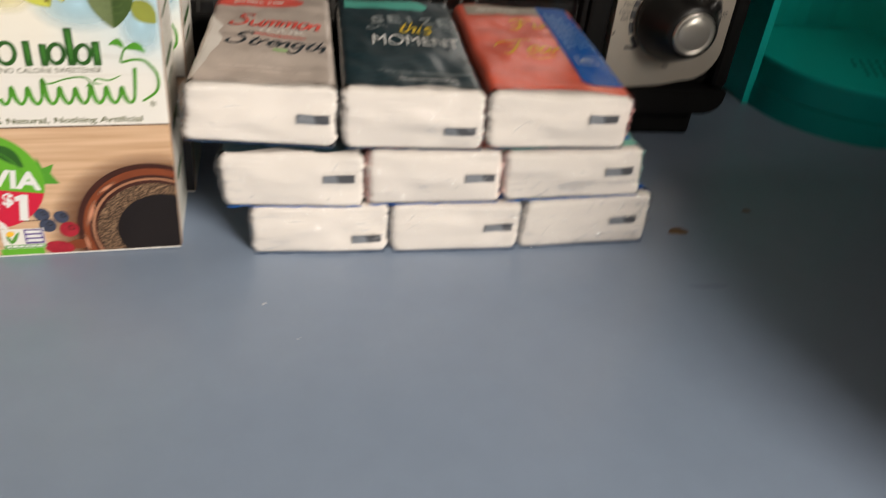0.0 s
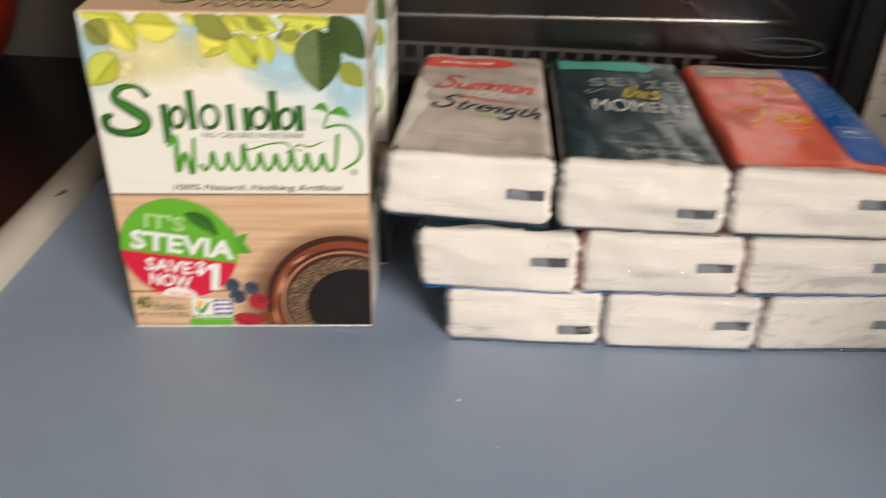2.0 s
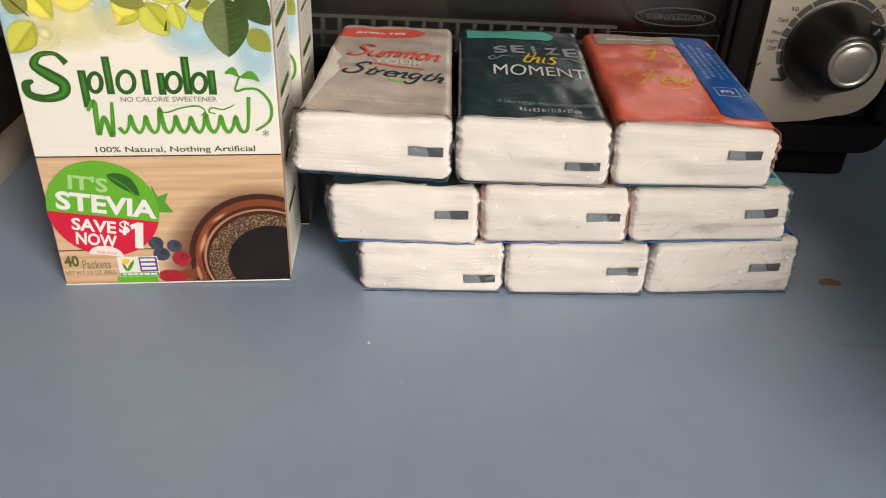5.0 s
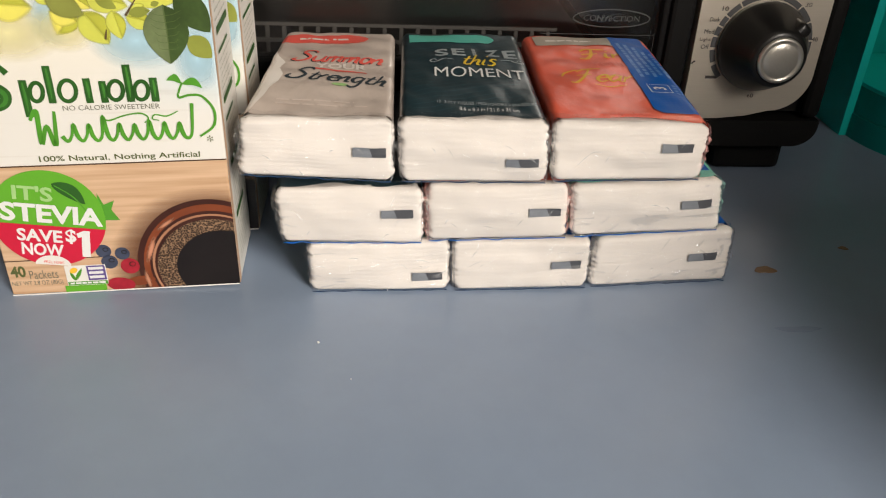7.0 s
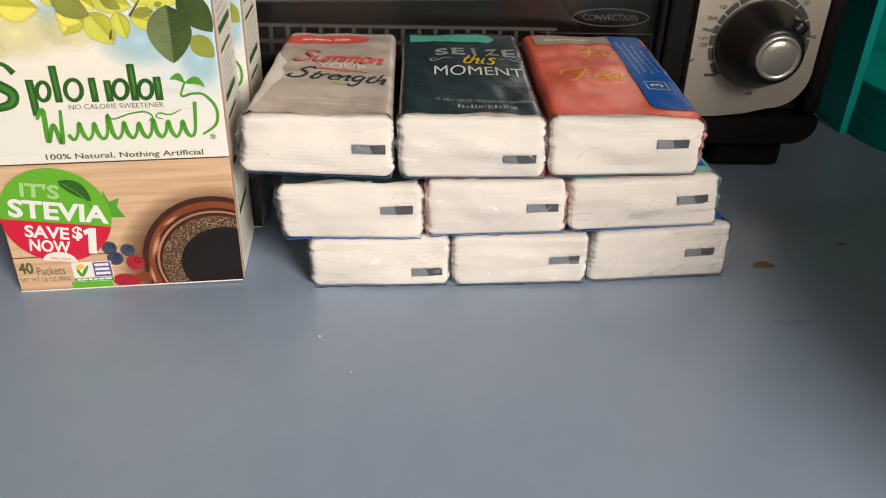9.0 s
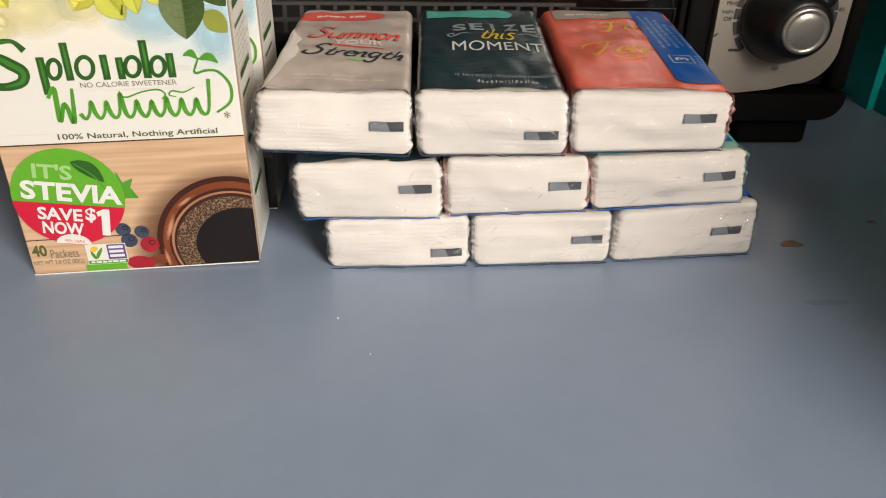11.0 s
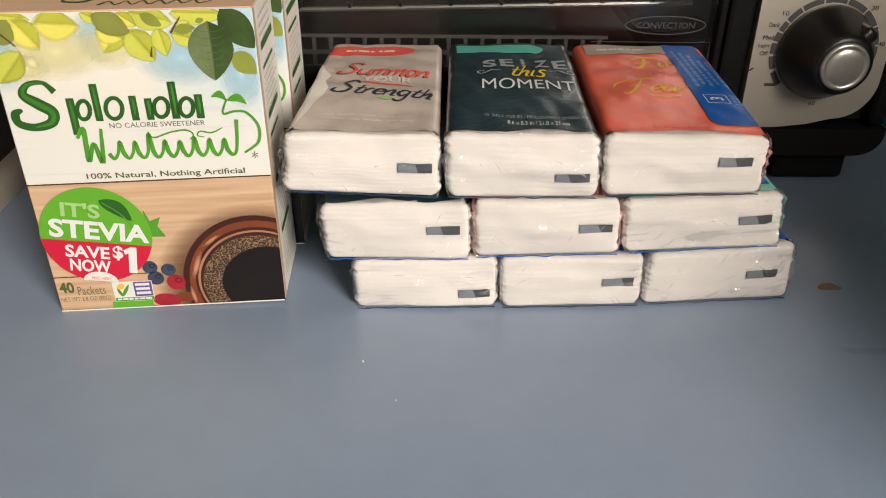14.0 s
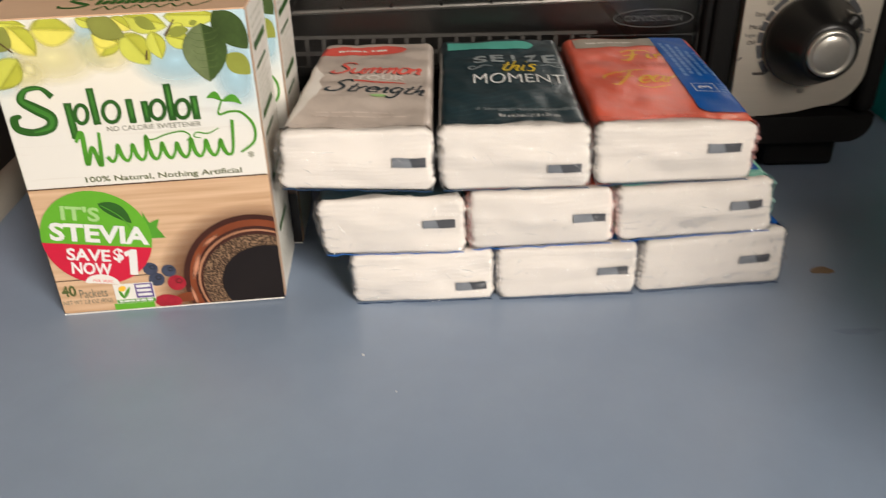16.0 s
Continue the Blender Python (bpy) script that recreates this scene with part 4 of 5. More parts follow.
    # lower left writing
    u0, v0 = art(-2.5, 13.4)
    text("lettering", "40", u0, u0 + 5.2, v0, v0 + 4.8, at2, OLIVE, c, bold=0.035)
    u0, v0 = art(3.5, 12.5)
    text("lettering", "Packets", u0, u0 + 9.8, v0 - 0.1, v0 + 3.6, at2, OLIVE_T, c)
    u0, v0 = art(-2.9, 9.4)
    text("lettering", "NET WT 2.8 OZ (80G)", u0, u0 + 17.6, v0, v0 + 2.4, at2, OLIVE_T, c)
    # certificate: plain blocks
    a, b = art(15.6, 9.0), art(29.4, 17.3)
    mid = art(22.9, 0)[0]
    flat("certificate_print", [[(a[0] - 1.2, 0.4), (b[0] - 1, 0.4), (b[0] - 1, a[1]), (a[0] - 1.2, a[1])]], at3, GREEN_S, c)
    cert = flat("certificate_print", [[(a[0], a[1]), (b[0], a[1]), (b[0], b[1]), (a[0], b[1])]], at4, SIDE, c)
    at5 = on_front(0.00052)
    flat("certificate_block", [[(mid, a[1] + 2.0), (b[0] - 0.3, a[1] + 2.0), (b[0] - 0.3, b[1] - 0.3), (mid, b[1] - 0.3)]], at5, PURPLE, cert)
    flat("certificate_block", [[(a[0] + 0.2, a[1] + 0.2), (b[0] - 0.2, a[1] + 0.2), (b[0] - 0.2, a[1] + 1.7), (a[0] + 0.2, a[1] + 1.7)]], at5, GREEN_L, cert)
    flat("certificate_mark", [leaf(a[0] + 3, a[1] + 2.2, a[0] + 1.6, b[1] - 2.5, 1.2), leaf(a[0] + 3, a[1] + 2.2, a[0] + 6.0, b[1] - 1.2, 1.3)], at5, GREEN_L, cert)
    flat("certificate_mark", [ellipse(a[0] + 3.0, b[1] - 2.0, 1.5, 1.1, 14, 30)], on_front(0.00058), INK_ORANGE, cert)
    flat("certificate_bars", bars(mid + 0.6, b[0] - 0.8, a[1] + 2.4, b[1] - 0.6, 3, 0.62, 0.1, 3) + bars(a[0] + 1, b[0] - 1, a[1] + 0.35, a[1] + 1.6, 1, 0.6, 0.0, 4, 1), on_front(0.00058), INK_W, cert)
    # right side panel: tan edge, slanted green headings and columns of small print
    side_at = lambda u, v: (W / 2 + 0.00015 + lean * u / 1000, u / 1000, v / 1000)
    flat("edge_strip", [[(0.4, 0.4), (3.4, 0.4), (3.4, HT * 1000 - 0.4), (0.4, HT * 1000 - 0.4)]], side_at, TAN, c)
    side2 = lambda u, v: (W / 2 + 0.00025 + lean * u / 1000, u / 1000, v / 1000)
    for k, (v, tall, end) in enumerate(((93, 2.6, 32), (86.5, 1.2, 29), (69, 2.4, 30), (62.5, 1.2, 26), (45, 2.4, 31), (24, 2.4, 28))):
        flat("heading_bar", [[(8, v), (end, v), (end, v + tall), (8, v + tall)]], side2, GREEN_D, c)
    for k, (v0, v1, lines) in enumerate(((97, 106, 3), (71.5, 85.5, 6), (47.5, 61.5, 6), (27, 44, 7), (6, 23, 7))):
        flat("small_print", bars(7, 35, v0, v1, lines, 0.22, 0.4, 11 + k, 1), side2, SIDE_INK, c)
    if sticker:
        su, sv = art(14.5, 36.4)
        r = 18.9
        tilt = -8.0
        st0, st1, st2, st3 = on_front(0.00070), on_front(0.00080), on_front(0.00090), on_front(0.00100)
        tu = lambda du, dv: (su + du * math.cos(radians(tilt)) - dv * math.sin(radians(tilt)), sv + du * math.sin(radians(tilt)) + dv * math.cos(radians(tilt)))
        bm = bmesh.new()
        lo = [bm.verts.new(on_front(0.00058)(*p)) for p in ellipse(su, sv, r, r, 64)]
        hi = [bm.verts.new(st0(*p)) for p in ellipse(su, sv, r, r, 64)]
        bm.faces.new(hi)
        for i in range(64):
            bm.faces.new((lo[i - 1], lo[i], hi[i], hi[i - 1]))
        s = part("sticker", bm, GREEN_S, c, "round green and red peel-off sticker")
        cut = -2.6
        a0 = math.asin(cut / r)
        low = [tu(r * math.cos(a0 - (math.pi + 2 * a0) * i / 30), r * math.sin(a0 - (math.pi + 2 * a0) * i / 30)) for i in range(31)]
        flat("red_field", [low], st1, RED_S, s)
        pe = [tu(0.6 + 6.0 * math.cos(a * math.pi / 16), -r + 0.2 + 4.0 * math.sin(a * math.pi / 16)) for a in range(17)]
        flat("peel_tab", [pe], st2, SIDE, s)
        text("lettering", "PEEL HERE", *[tu(-2.9, 0)[0] + su * 0 - 2.1, tu(3.9, 0)[0] - 2.1], tu(0, -r + 1.2)[1], tu(0, -r + 2.3)[1], st3, INK_RED, s, turn=tilt)
        for words, du0, du1, dv0, dv1, mt, bold in (("IT'S", -11.2, 1.8, 7.0, 12.8, GREEN_PALE, 0.03), ("STEVIA", -15.6, 18.0, -1.5, 5.9, INK_W, 0.035), ("SAVE", -10.8, 4.2, -9.3, -4.2, INK_W, 0.03), ("NOW", -9.6, 4.4, -15.0, -9.9, INK_W, 0.03), ("$", 5.2, 8.8, -9.4, -3.4, INK_W, 0.03)):
            p = tu(du0, dv0)
            text("lettering", words, p[0], p[0] + du1 - du0, p[1], p[1] + dv1 - dv0, st2, mt, s, bold=bold, turn=tilt)
        flat("numeral", [[tu(10.6, -14.4), tu(13.4, -14.4), tu(13.4, -3.6), tu(11.4, -3.6), tu(8.9, -5.0), tu(9.4, -6.8), tu(10.6, -6.2)]], st2, INK_W, s)
        flat("leaf_print", [leaf(*tu(1.6, 14.2), *tu(12.4, 7.2), 5.2, bend=1.2)], st2, GREEN_D, s)
        flat("leaf_stalk", ribbon([tu(2.5, 13.6), tu(8.5, 9.8), tu(12.6, 4.6)], [0.35, 0.4, 0.5]), st3, GREEN_L, s)
        flat("ribbon_print", [arts((31.5, 45.5), (33.0, 41.0), (36.6, 42.4), (35.2, 39.0), (37.4, 34.8), (31.0, 35.0))], on_front(0.00045), GREEN_L, c)
    return c


make_carton(pose(-0.0670, 0.2714, 0.0004, 0, -0.7, 4.4), "cream and tan sweetener carton with a round sticker", True)
make_carton(pose(-0.0650, 0.3144, 0.0004, 0, -0.7, 3.0), "cream and tan sweetener carton standing behind another", False)


# ---- tissue packs ----
def make_pack(corners, yf, length, film, label, mark, seed, yaw=0.0, rear=(0.0, 0.0), fins=(1.0, 1.0), base=None, swell=0.3):
    """A soft pack of folded tissues: white fold ends in clear film at the front, printed film over the rest.
    corners: the front's (x, z) in millimetres, from the upper left one clockwise."""
    tl, tr, br, bl = [((a + g) / 1000, b / 1000) for (a, b), g in zip(corners, (0.4, -0.4, -0.4, 0.4))]
    xc, z0 = (tl[0] + tr[0] + br[0] + bl[0]) / 4, min(bl[1], br[1])
    w, h = (tr[0] - tl[0] + br[0] - bl[0]) / 2, (tl[1] + tr[1] - bl[1] - br[1]) / 2
    p = thing("tissue_pack", pose(xc, yf, z0, 0, 0, yaw), label, "tissue pack", "stack of tissue packs")
    off = Vector((seed * 3.7, seed * 1.3, seed * 7.1))
    front = [(q[0] - xc, q[1] - z0) for q in (tl, tr, br, bl)]
    top, low = (front[0][1] + front[1][1]) / 2, (front[2][1] + front[3][1]) / 2
    back = [((front[0][0] + front[3][0]) / 2 + rear[0] / 1000, top), ((front[1][0] + front[2][0]) / 2 + rear[1] / 1000, top),
            ((front[1][0] + front[2][0]) / 2 + rear[1] / 1000, low), ((front[0][0] + front[3][0]) / 2 + rear[0] / 1000, low)]

    def section(y):
        k = min(1.0, max(0.0, y / length))
        return [(a[0] + (b[0] - a[0]) * k, a[1] + (b[1] - a[1]) * k) for a, b in zip(front, back)]

    def skew(px, pz, y):
        """From the plain cross-section, centred, to the pack's own crooked one."""
        c, a, b = section(y), px / w + 0.5, pz / h + 0.5
        up = [c[0][m] + (c[1][m] - c[0][m]) * a for m in (0, 1)]
        dn = [c[3][m] + (c[2][m] - c[3][m]) * a for m in (0, 1)]
        return dn[0] + (up[0] - dn[0]) * b, dn[1] + (up[1] - dn[1]) * b

    def lift(x, y):
        k = min(1, max(0, y / length))
        return swell * (0.0012 * math.sin(math.pi * k) * (1 - (2 * x / w) ** 2) + 0.0011 * noise.noise(Vector((x * 50, y * 40, 0)) + off) + 0.0007 * noise.noise(Vector((x * 150 + 40 * y, y * 95, 4)) + off))

    R = 0.0030

    def scallop(px, pz, y):
        """How far the sheets' ends stand out at the sides."""
        if abs(px) < w * 0.36:
            return 0.0
        k = min(1.0, (abs(px) / w - 0.36) / 0.12)
        return math.copysign(k * k, px) * (0.0010 * noise.noise(Vector((seed * 3, y * 120, pz * 620))) + 0.0005 * noise.noise(Vector((seed * 5, y * 90, pz * 210))))

    def loop(grow):
        """The rounded cross-section as (x, z), going round."""
        a, b = w / 2 + grow, h / 2 + grow
        pts = []
        for cx, cz, t0 in ((a - R, b - R, 0), (-a + R, b - R, 90), (-a + R, -b + R, 180), (a - R, -b + R, 270)):
            for k in range(6):
                t = radians(t0 + 18 * k)
                pts.append((cx + R * math.cos(t), cz + R * math.sin(t)))
        out = []
        for i, q in enumerate(pts):
            nx = pts[(i + 1) % len(pts)]
            d = math.hypot(nx[0] - q[0], nx[1] - q[1])
            k = max(1, int(d / (0.0008 if abs(nx[1] - q[1]) > abs(nx[0] - q[0]) else 0.0011)))
            out += [(q[0] + (nx[0] - q[0]) * j / k, q[1] + (nx[1] - q[1]) * j / k) for j in range(k)]
        return out

    def shell(stations, grow, crinkle, fine, end_cap, wavy=0.0, ruffle=0.0):
        bm, rings = bmesh.new(), []
        ref = loop(grow)
        for n_, (y, inset) in enumerate(stations):
            ring = []
            sx, sz = (w / 2 - inset + grow) / (w / 2 + grow), (h / 2 - inset * 0.8 + grow) / (h / 2 + grow)
            for x, z in ref:
                px, pz, yy = x * sx, z * sz, y
                if wavy and n_ == 0:
                    yy += wavy * noise.noise(Vector((px * 70, pz * 90, 5)) + off) + (0.0012 if abs(px) > w * 0.46 or pz < 0 else 0)
                ax, az = skew(px, pz, yy)
                q = Vector((ax, yy, az))
                q += Vector((px / w, 0, pz / h)).normalized() * noise.noise(q * fine + off) * crinkle
                q.x += ruffle * scallop(px, pz, yy)
                q.z += lift(px, max(0, yy)) * max(0, (pz + h / 2) / h)
                ring.append(bm.verts.new(q))
            rings.append(ring)
        k = len(ref)
        for a, b in zip(rings, rings[1:]):
            for i in range(k):
                bm.faces.new((a[i], a[(i + 1) % k], b[(i + 1) % k], b[i]))
        if end_cap:
            bm.faces.new(rings[-1])
        return bm

    def front_sheet(bm, nx, nz, grow, depth, roll, ruffle=0.0):
        """A rounded front face as a grid; depth(px, pz) pushes it in and out, roll rounds it off at the rim."""
        a, b, grid = w / 2 + grow, h / 2 + grow, []
        for j in range(nz + 1):
            row = []
            for i in range(nx + 1):
                px, pz = a * (2 * i / nx - 1), b * (2 * j / nz - 1)
                ex, ez = max(0.0, abs(px) - (a - R)), max(0.0, abs(pz) - (b - R))
                d = math.hypot(ex, ez)
                if d > R:
                    px -= math.copysign(ex * (1 - R / d), px)
                    pz -= math.copysign(ez * (1 - R / d), pz)
                    d = R
                inner = (R - d) if (ex > 0 and ez > 0) else min(a - abs(px), b - abs(pz))
                t = max(0.0, 1 - inner / roll)
                y = roll * (1 - math.sqrt(max(0.0, 1 - t * t))) + depth(px, pz) * (1 - t * t)
                ax, az = skew(px, pz, 0)
                row.append(bm.verts.new((ax + ruffle * scallop(px, pz, 0.002), y, az + lift(px, 0) * (pz / h + 0.5))))
            grid.append(row)
        for j in range(nz):
            for i in range(nx):
                bm.faces.new((grid[j][i], grid[j][i + 1], grid[j + 1][i + 1], grid[j + 1][i]))
        return bm

    def folds(px, pz):
        """Edges of the stacked sheets: soft ridges that wander and close up."""
        ph = (pz / h) * (11 + seed % 4) + 0.8 * noise.noise(Vector((px * 35, pz * 60, 1)) + off) + 0.35 * noise.noise(Vector((px * 130, pz * 90, 2)) + off)
        ridge = abs(ph - math.floor(ph) - 0.5) * 2
        fade = max(0.0, 0.45 + 0.9 * noise.noise(Vector((px * 45, pz * 110, 8)) + off))
        soft = 0.0016 * noise.noise(Vector((px * 32, pz * 75, 3)) + off) + 0.0006 * noise.noise(Vector((px * 90, pz * 190, 5)) + off)
        bulge = 0.0012 * (1 - (2 * px / w) ** 2) * (1 - (2 * pz / h) ** 2)
        return 0.00013 * fade * (1 - ridge) ** 2 + soft - bulge

    body = [(length * k / 12, 0.0009) for k in range(1, 12)] + [(length * 0.975, 0.0014), (length * 0.99, 0.0024), (length, 0.0055)]
    bm = shell([(0.0020, 0.00005), (0.0032, 0.0), (0.0046, 0.0005), (0.0066, 0.0008)] + body, 0.0001, 0.0003, 260, True, ruffle=1.0)
    front_sheet(bm, 72, 58, 0.0001, folds, 0.0020, 1.0)
    part("tissue_block", bm, TISSUE, p, "white folded tissue ends", smooth=True)
    sheet = [(0.0040, 0.0), (0.0062, 0.0)] + [(length * k / 80, 0.0) for k in range(6, 78)] + [(length * 0.978, 0.0003), (length * 0.995, 0.0020), (length + 0.0006, 0.0060)]
    part("printed_film", shell(sheet, 0.00018, 0.00010, 120, True, 0.0030), film, p, smooth=True)

    def taut(px, pz):
        """The clear film over the front: drawn tight in the middle, gathered at both ends."""
        g = min(1.0, max(0.0, (abs(px) / (w / 2) - 0.45) / 0.5))
        pleat = abs(noise.noise(Vector((px * 60 + seed, pz * 420, 6)) + off))
        crease = abs(noise.noise(Vector((px * 130, pz * 150, 11)) + off))
        loose = -0.0009 + 0.0006 * noise.noise(Vector((px * 90, pz * 120, 9)) + off) - 0.0011 * g * pleat + 0.0005 * max(0.0, 0.25 - crease) * 4
        return min(loose, folds(px, pz) - 0.0005 - 0.0006 * g * pleat)

    cf = part("clear_film", front_sheet(bmesh.new(), 78, 44, 0.0006, taut, 0.0016), FILM, p, "crinkled clear plastic film", smooth=True)
    cf.visible_shadow = False
    band = part("clear_film", shell([(0.0014, 0.0), (0.0030, 0.0), (0.0048, 0.0), (0.0066, 0.0)], 0.0006, 0.0010, 420, False), FILM, p, smooth=True)
    band.visible_shadow = False
    # gathered film at both ends of the front
    for sgn, wide in zip((-1, 1), fins):
        bm, cols, nj = bmesh.new(), [], 40
        for j in range(nj + 1):
            pz = h * (-0.49 + 0.98 * j / nj)
            ax, az = skew(sgn * w / 2, pz, 0)
            reach = (0.45 + 0.7 * abs(noise.noise(Vector((j * 0.13, 3, seed * 2.1))))) * wide * (0.6 + 0.5 * math.sin(math.pi * j / nj))
            cols.append([bm.verts.new((ax + sgn * (-0.0006 + 0.00085 * reach * i + 0.00012 * noise.noise(Vector((j * 0.5, i, seed * 2.1)))), -0.0004 + 0.0013 * i + 0.0006 * noise.noise(Vector((j * 0.4, i * 1.3, seed * 5.3))), az + 0.0004 * noise.noise(Vector((j * 0.4, i * 2.0, seed * 1.7))))) for i in range(4)])
        for c0, c1 in zip(cols, cols[1:]):
            for i in range(3):
                bm.faces.new((c0[i], c0[i + 1], c1[i + 1], c1[i]))
        fin = part("film_seal", bm, {(9, 1): PINK_FILM, (5, -1): PINK_FILM, (5, 1): PINK_FILM, (6, 1): MINT_FILM}.get((seed, sgn), CRINKLE), p, smooth=True)
        fin.visible_shadow = False

    def on_film(px, pz, out=0.0002):
        ax, az = skew(px, pz, 0)
        return (ax, taut(px, pz) - out, az + lift(px, 0) * (pz / h + 0.5))

    # short white strokes painted as specular glints on the clear film
    rnd = random.Random(seed * 17)
    for k in range(6):
        side = rnd.random() < 0.6
        px = rnd.uniform(0.25, 0.46) * w * rnd.choice((-1, 1, 1)) if side else rnd.uniform(-0.4, 0.4) * w
        pz, a, d = rnd.uniform(-0.36, 0.3) * h, rnd.uniform(-1.1, 1.1), rnd.uniform(0.0015, 0.0060)
        line = [(px, pz), (px + d * 0.5 * math.cos(a), pz + d * 0.5 * math.sin(a) + 0.0003), (px + d * math.cos(a), pz + d * math.sin(a))]
        line = [(min(max(x, -0.48 * w), 0.48 * w), min(max(z, -0.45 * h), 0.45 * h)) for x, z in line]
        cr = flat("painted_glint", ribbon(line, [0.00008, rnd.uniform(0.0002, 0.0005), 0.00008], 4), lambda x, z: on_film(x, z, 0.0004), GLINT, p)
        cr.visible_shadow = False
    if base:
        line = [(-0.49 * w + 0.98 * w * k / 16, -0.5 * h + 0.0002 + 0.0005 * noise.noise(Vector((k * 0.7, seed, 1.0)))) for k in range(17)]
        flat("film_edge", ribbon(line, [0.0002, 0.0006, 0.0004], 3), lambda x, z: (skew(x, z, 0)[0], -0.0004 + 0.2 * (z + h / 2), skew(x, z, 0)[1]), base, p, "coloured film edge under the pack")
    # registration mark printed on the clear film; its grey part is a painted glint
    mx, mz, split = mark
    lx, lz = mx - xc, mz - z0 - h / 2 - (0.25 * (bl[1] + br[1] - 2 * z0) + 0.25 * (tl[1] + tr[1] - 2 * z0) - h / 2)

    def strip(u0, u1, slant0, slant1):
        out, n_ = [], 8
        for i in range(n_):
            for j in range(3):
                def at(a, b):
                    e0, e1 = u0 + slant0 * b / 3, u1 + slant1 * b / 3
                    return (e0 + (e1 - e0) * a / n_, lz - 0.0017 + 0.0034 * b / 3)
                out.append([at(i, j), at(i + 1, j), at(i + 1, j + 1), at(i, j + 1)])
        return out

    cut = lx - 0.0115 * (1 - split)
    flat("registration_mark", strip(lx - 0.0115, cut, 0, -0.0012), on_film, MARK_GLINT, p)
    flat("registration_mark", strip(cut, lx, -0.0012, 0), on_film, MARK_B, p)

    def on_top(raise_by):
        """Print on the top: x and y in millimetres on the counter's own axes."""
        def place(u, v):
            x, y = u / 1000 - xc, v / 1000 - yf
            c = section(y)
            a = (x - c[0][0]) / (c[1][0] - c[0][0])
            px = (a - 0.5) * w
            edge = max(0, abs(px) - (w / 2 - R))
            return (x, y, c[0][1] + (c[1][1] - c[0][1]) * a + 0.00018 + lift(px, y) + raise_by - (R - math.sqrt(max(0, R ** 2 - min(edge, R) ** 2))))
        return place

    return p, on_top


# brush lettering: each letter as strokes on a baseline, x-height 1
BRUSH = {}
BRUSH["S"] = (1.15, [[(0.98, 1.40), (0.72, 1.70), (0.30, 1.60), (0.18, 1.25), (0.52, 0.95), (0.85, 0.58), (0.70, 0.12), (0.28, -0.05), (-0.10, 0.15), (0.02, 0.45)]])
BRUSH["u"] = (0.95, [[(0, 0.95), (0.05, 0.3), (0.3, 0.0), (0.6, 0.35), (0.7, 0.95)], [(0.7, 0.95), (0.68, 0.2), (0.85, 0.0), (1.0, 0.2)]])
BRUSH["m"] = (1.08, [[(0, 0.9), (0.05, 0)], [(0.05, 0.45), (0.3, 0.95), (0.42, 0.7), (0.42, 0)], [(0.42, 0.45), (0.7, 0.95), (0.85, 0.7), (0.82, 0.15), (1.0, 0.05)]])
BRUSH["n"] = (0.80, [[(0, 0.9), (0.05, 0)], [(0.05, 0.45), (0.35, 0.95), (0.52, 0.7), (0.5, 0.15), (0.75, 0.08)]])
BRUSH["o"] = (0.78, [[(0.45, 0.95), (0.12, 0.75), (0.1, 0.2), (0.4, 0.0), (0.66, 0.35), (0.6, 0.8), (0.4, 0.95)]])
BRUSH["t"] = (0.62, [[(0.3, 1.5), (0.2, 0.3), (0.4, 0), (0.6, 0.2)], [(0, 1.0), (0.55, 1.05)]])
BRUSH["r"] = (0.56, [[(0, 0.9), (0.05, 0)], [(0.05, 0.5), (0.3, 0.95), (0.5, 0.85)]])
BRUSH["e"] = (0.72, [[(0.1, 0.5), (0.6, 0.6), (0.5, 0.95), (0.2, 0.85), (0.1, 0.4), (0.35, 0.0), (0.7, 0.2)]])
BRUSH["g"] = (0.80, [[(0.6, 0.85), (0.3, 0.98), (0.05, 0.5), (0.3, 0.05), (0.6, 0.4)], [(0.65, 0.95), (0.62, -0.3), (0.3, -0.7), (0.0, -0.4)]])
BRUSH["h"] = (0.76, [[(0.1, 1.7), (0.02, 0)], [(0.05, 0.4), (0.35, 0.95), (0.5, 0.7), (0.48, 0.15), (0.72, 0.05)]])
BRUSH["i"] = (0.42, [[(0.1, 0.95), (0.08, 0.2), (0.3, 0.05)], [(0.14, 1.32), (0.17, 1.45)]])
BRUSH["s"] = (0.62, [[(0.5, 0.85), (0.25, 0.97), (0.1, 0.75), (0.45, 0.4), (0.35, 0.02), (0, 0.1)]])
BRUSH["F"] = (1.05, [[(0.42, 1.60), (0.38, 0.6), (0.12, -0.15), (-0.22, -0.05)], [(-0.2, 1.30), (0.3, 1.68), (1.1, 1.62)], [(-0.1, 0.76), (0.72, 0.84)]])
BRUSH["a"] = (0.86, [[(0.6, 0.8), (0.3, 0.97), (0.05, 0.45), (0.3, 0.02), (0.6, 0.5)], [(0.65, 0.95), (0.62, 0.2), (0.85, 0.05)]])


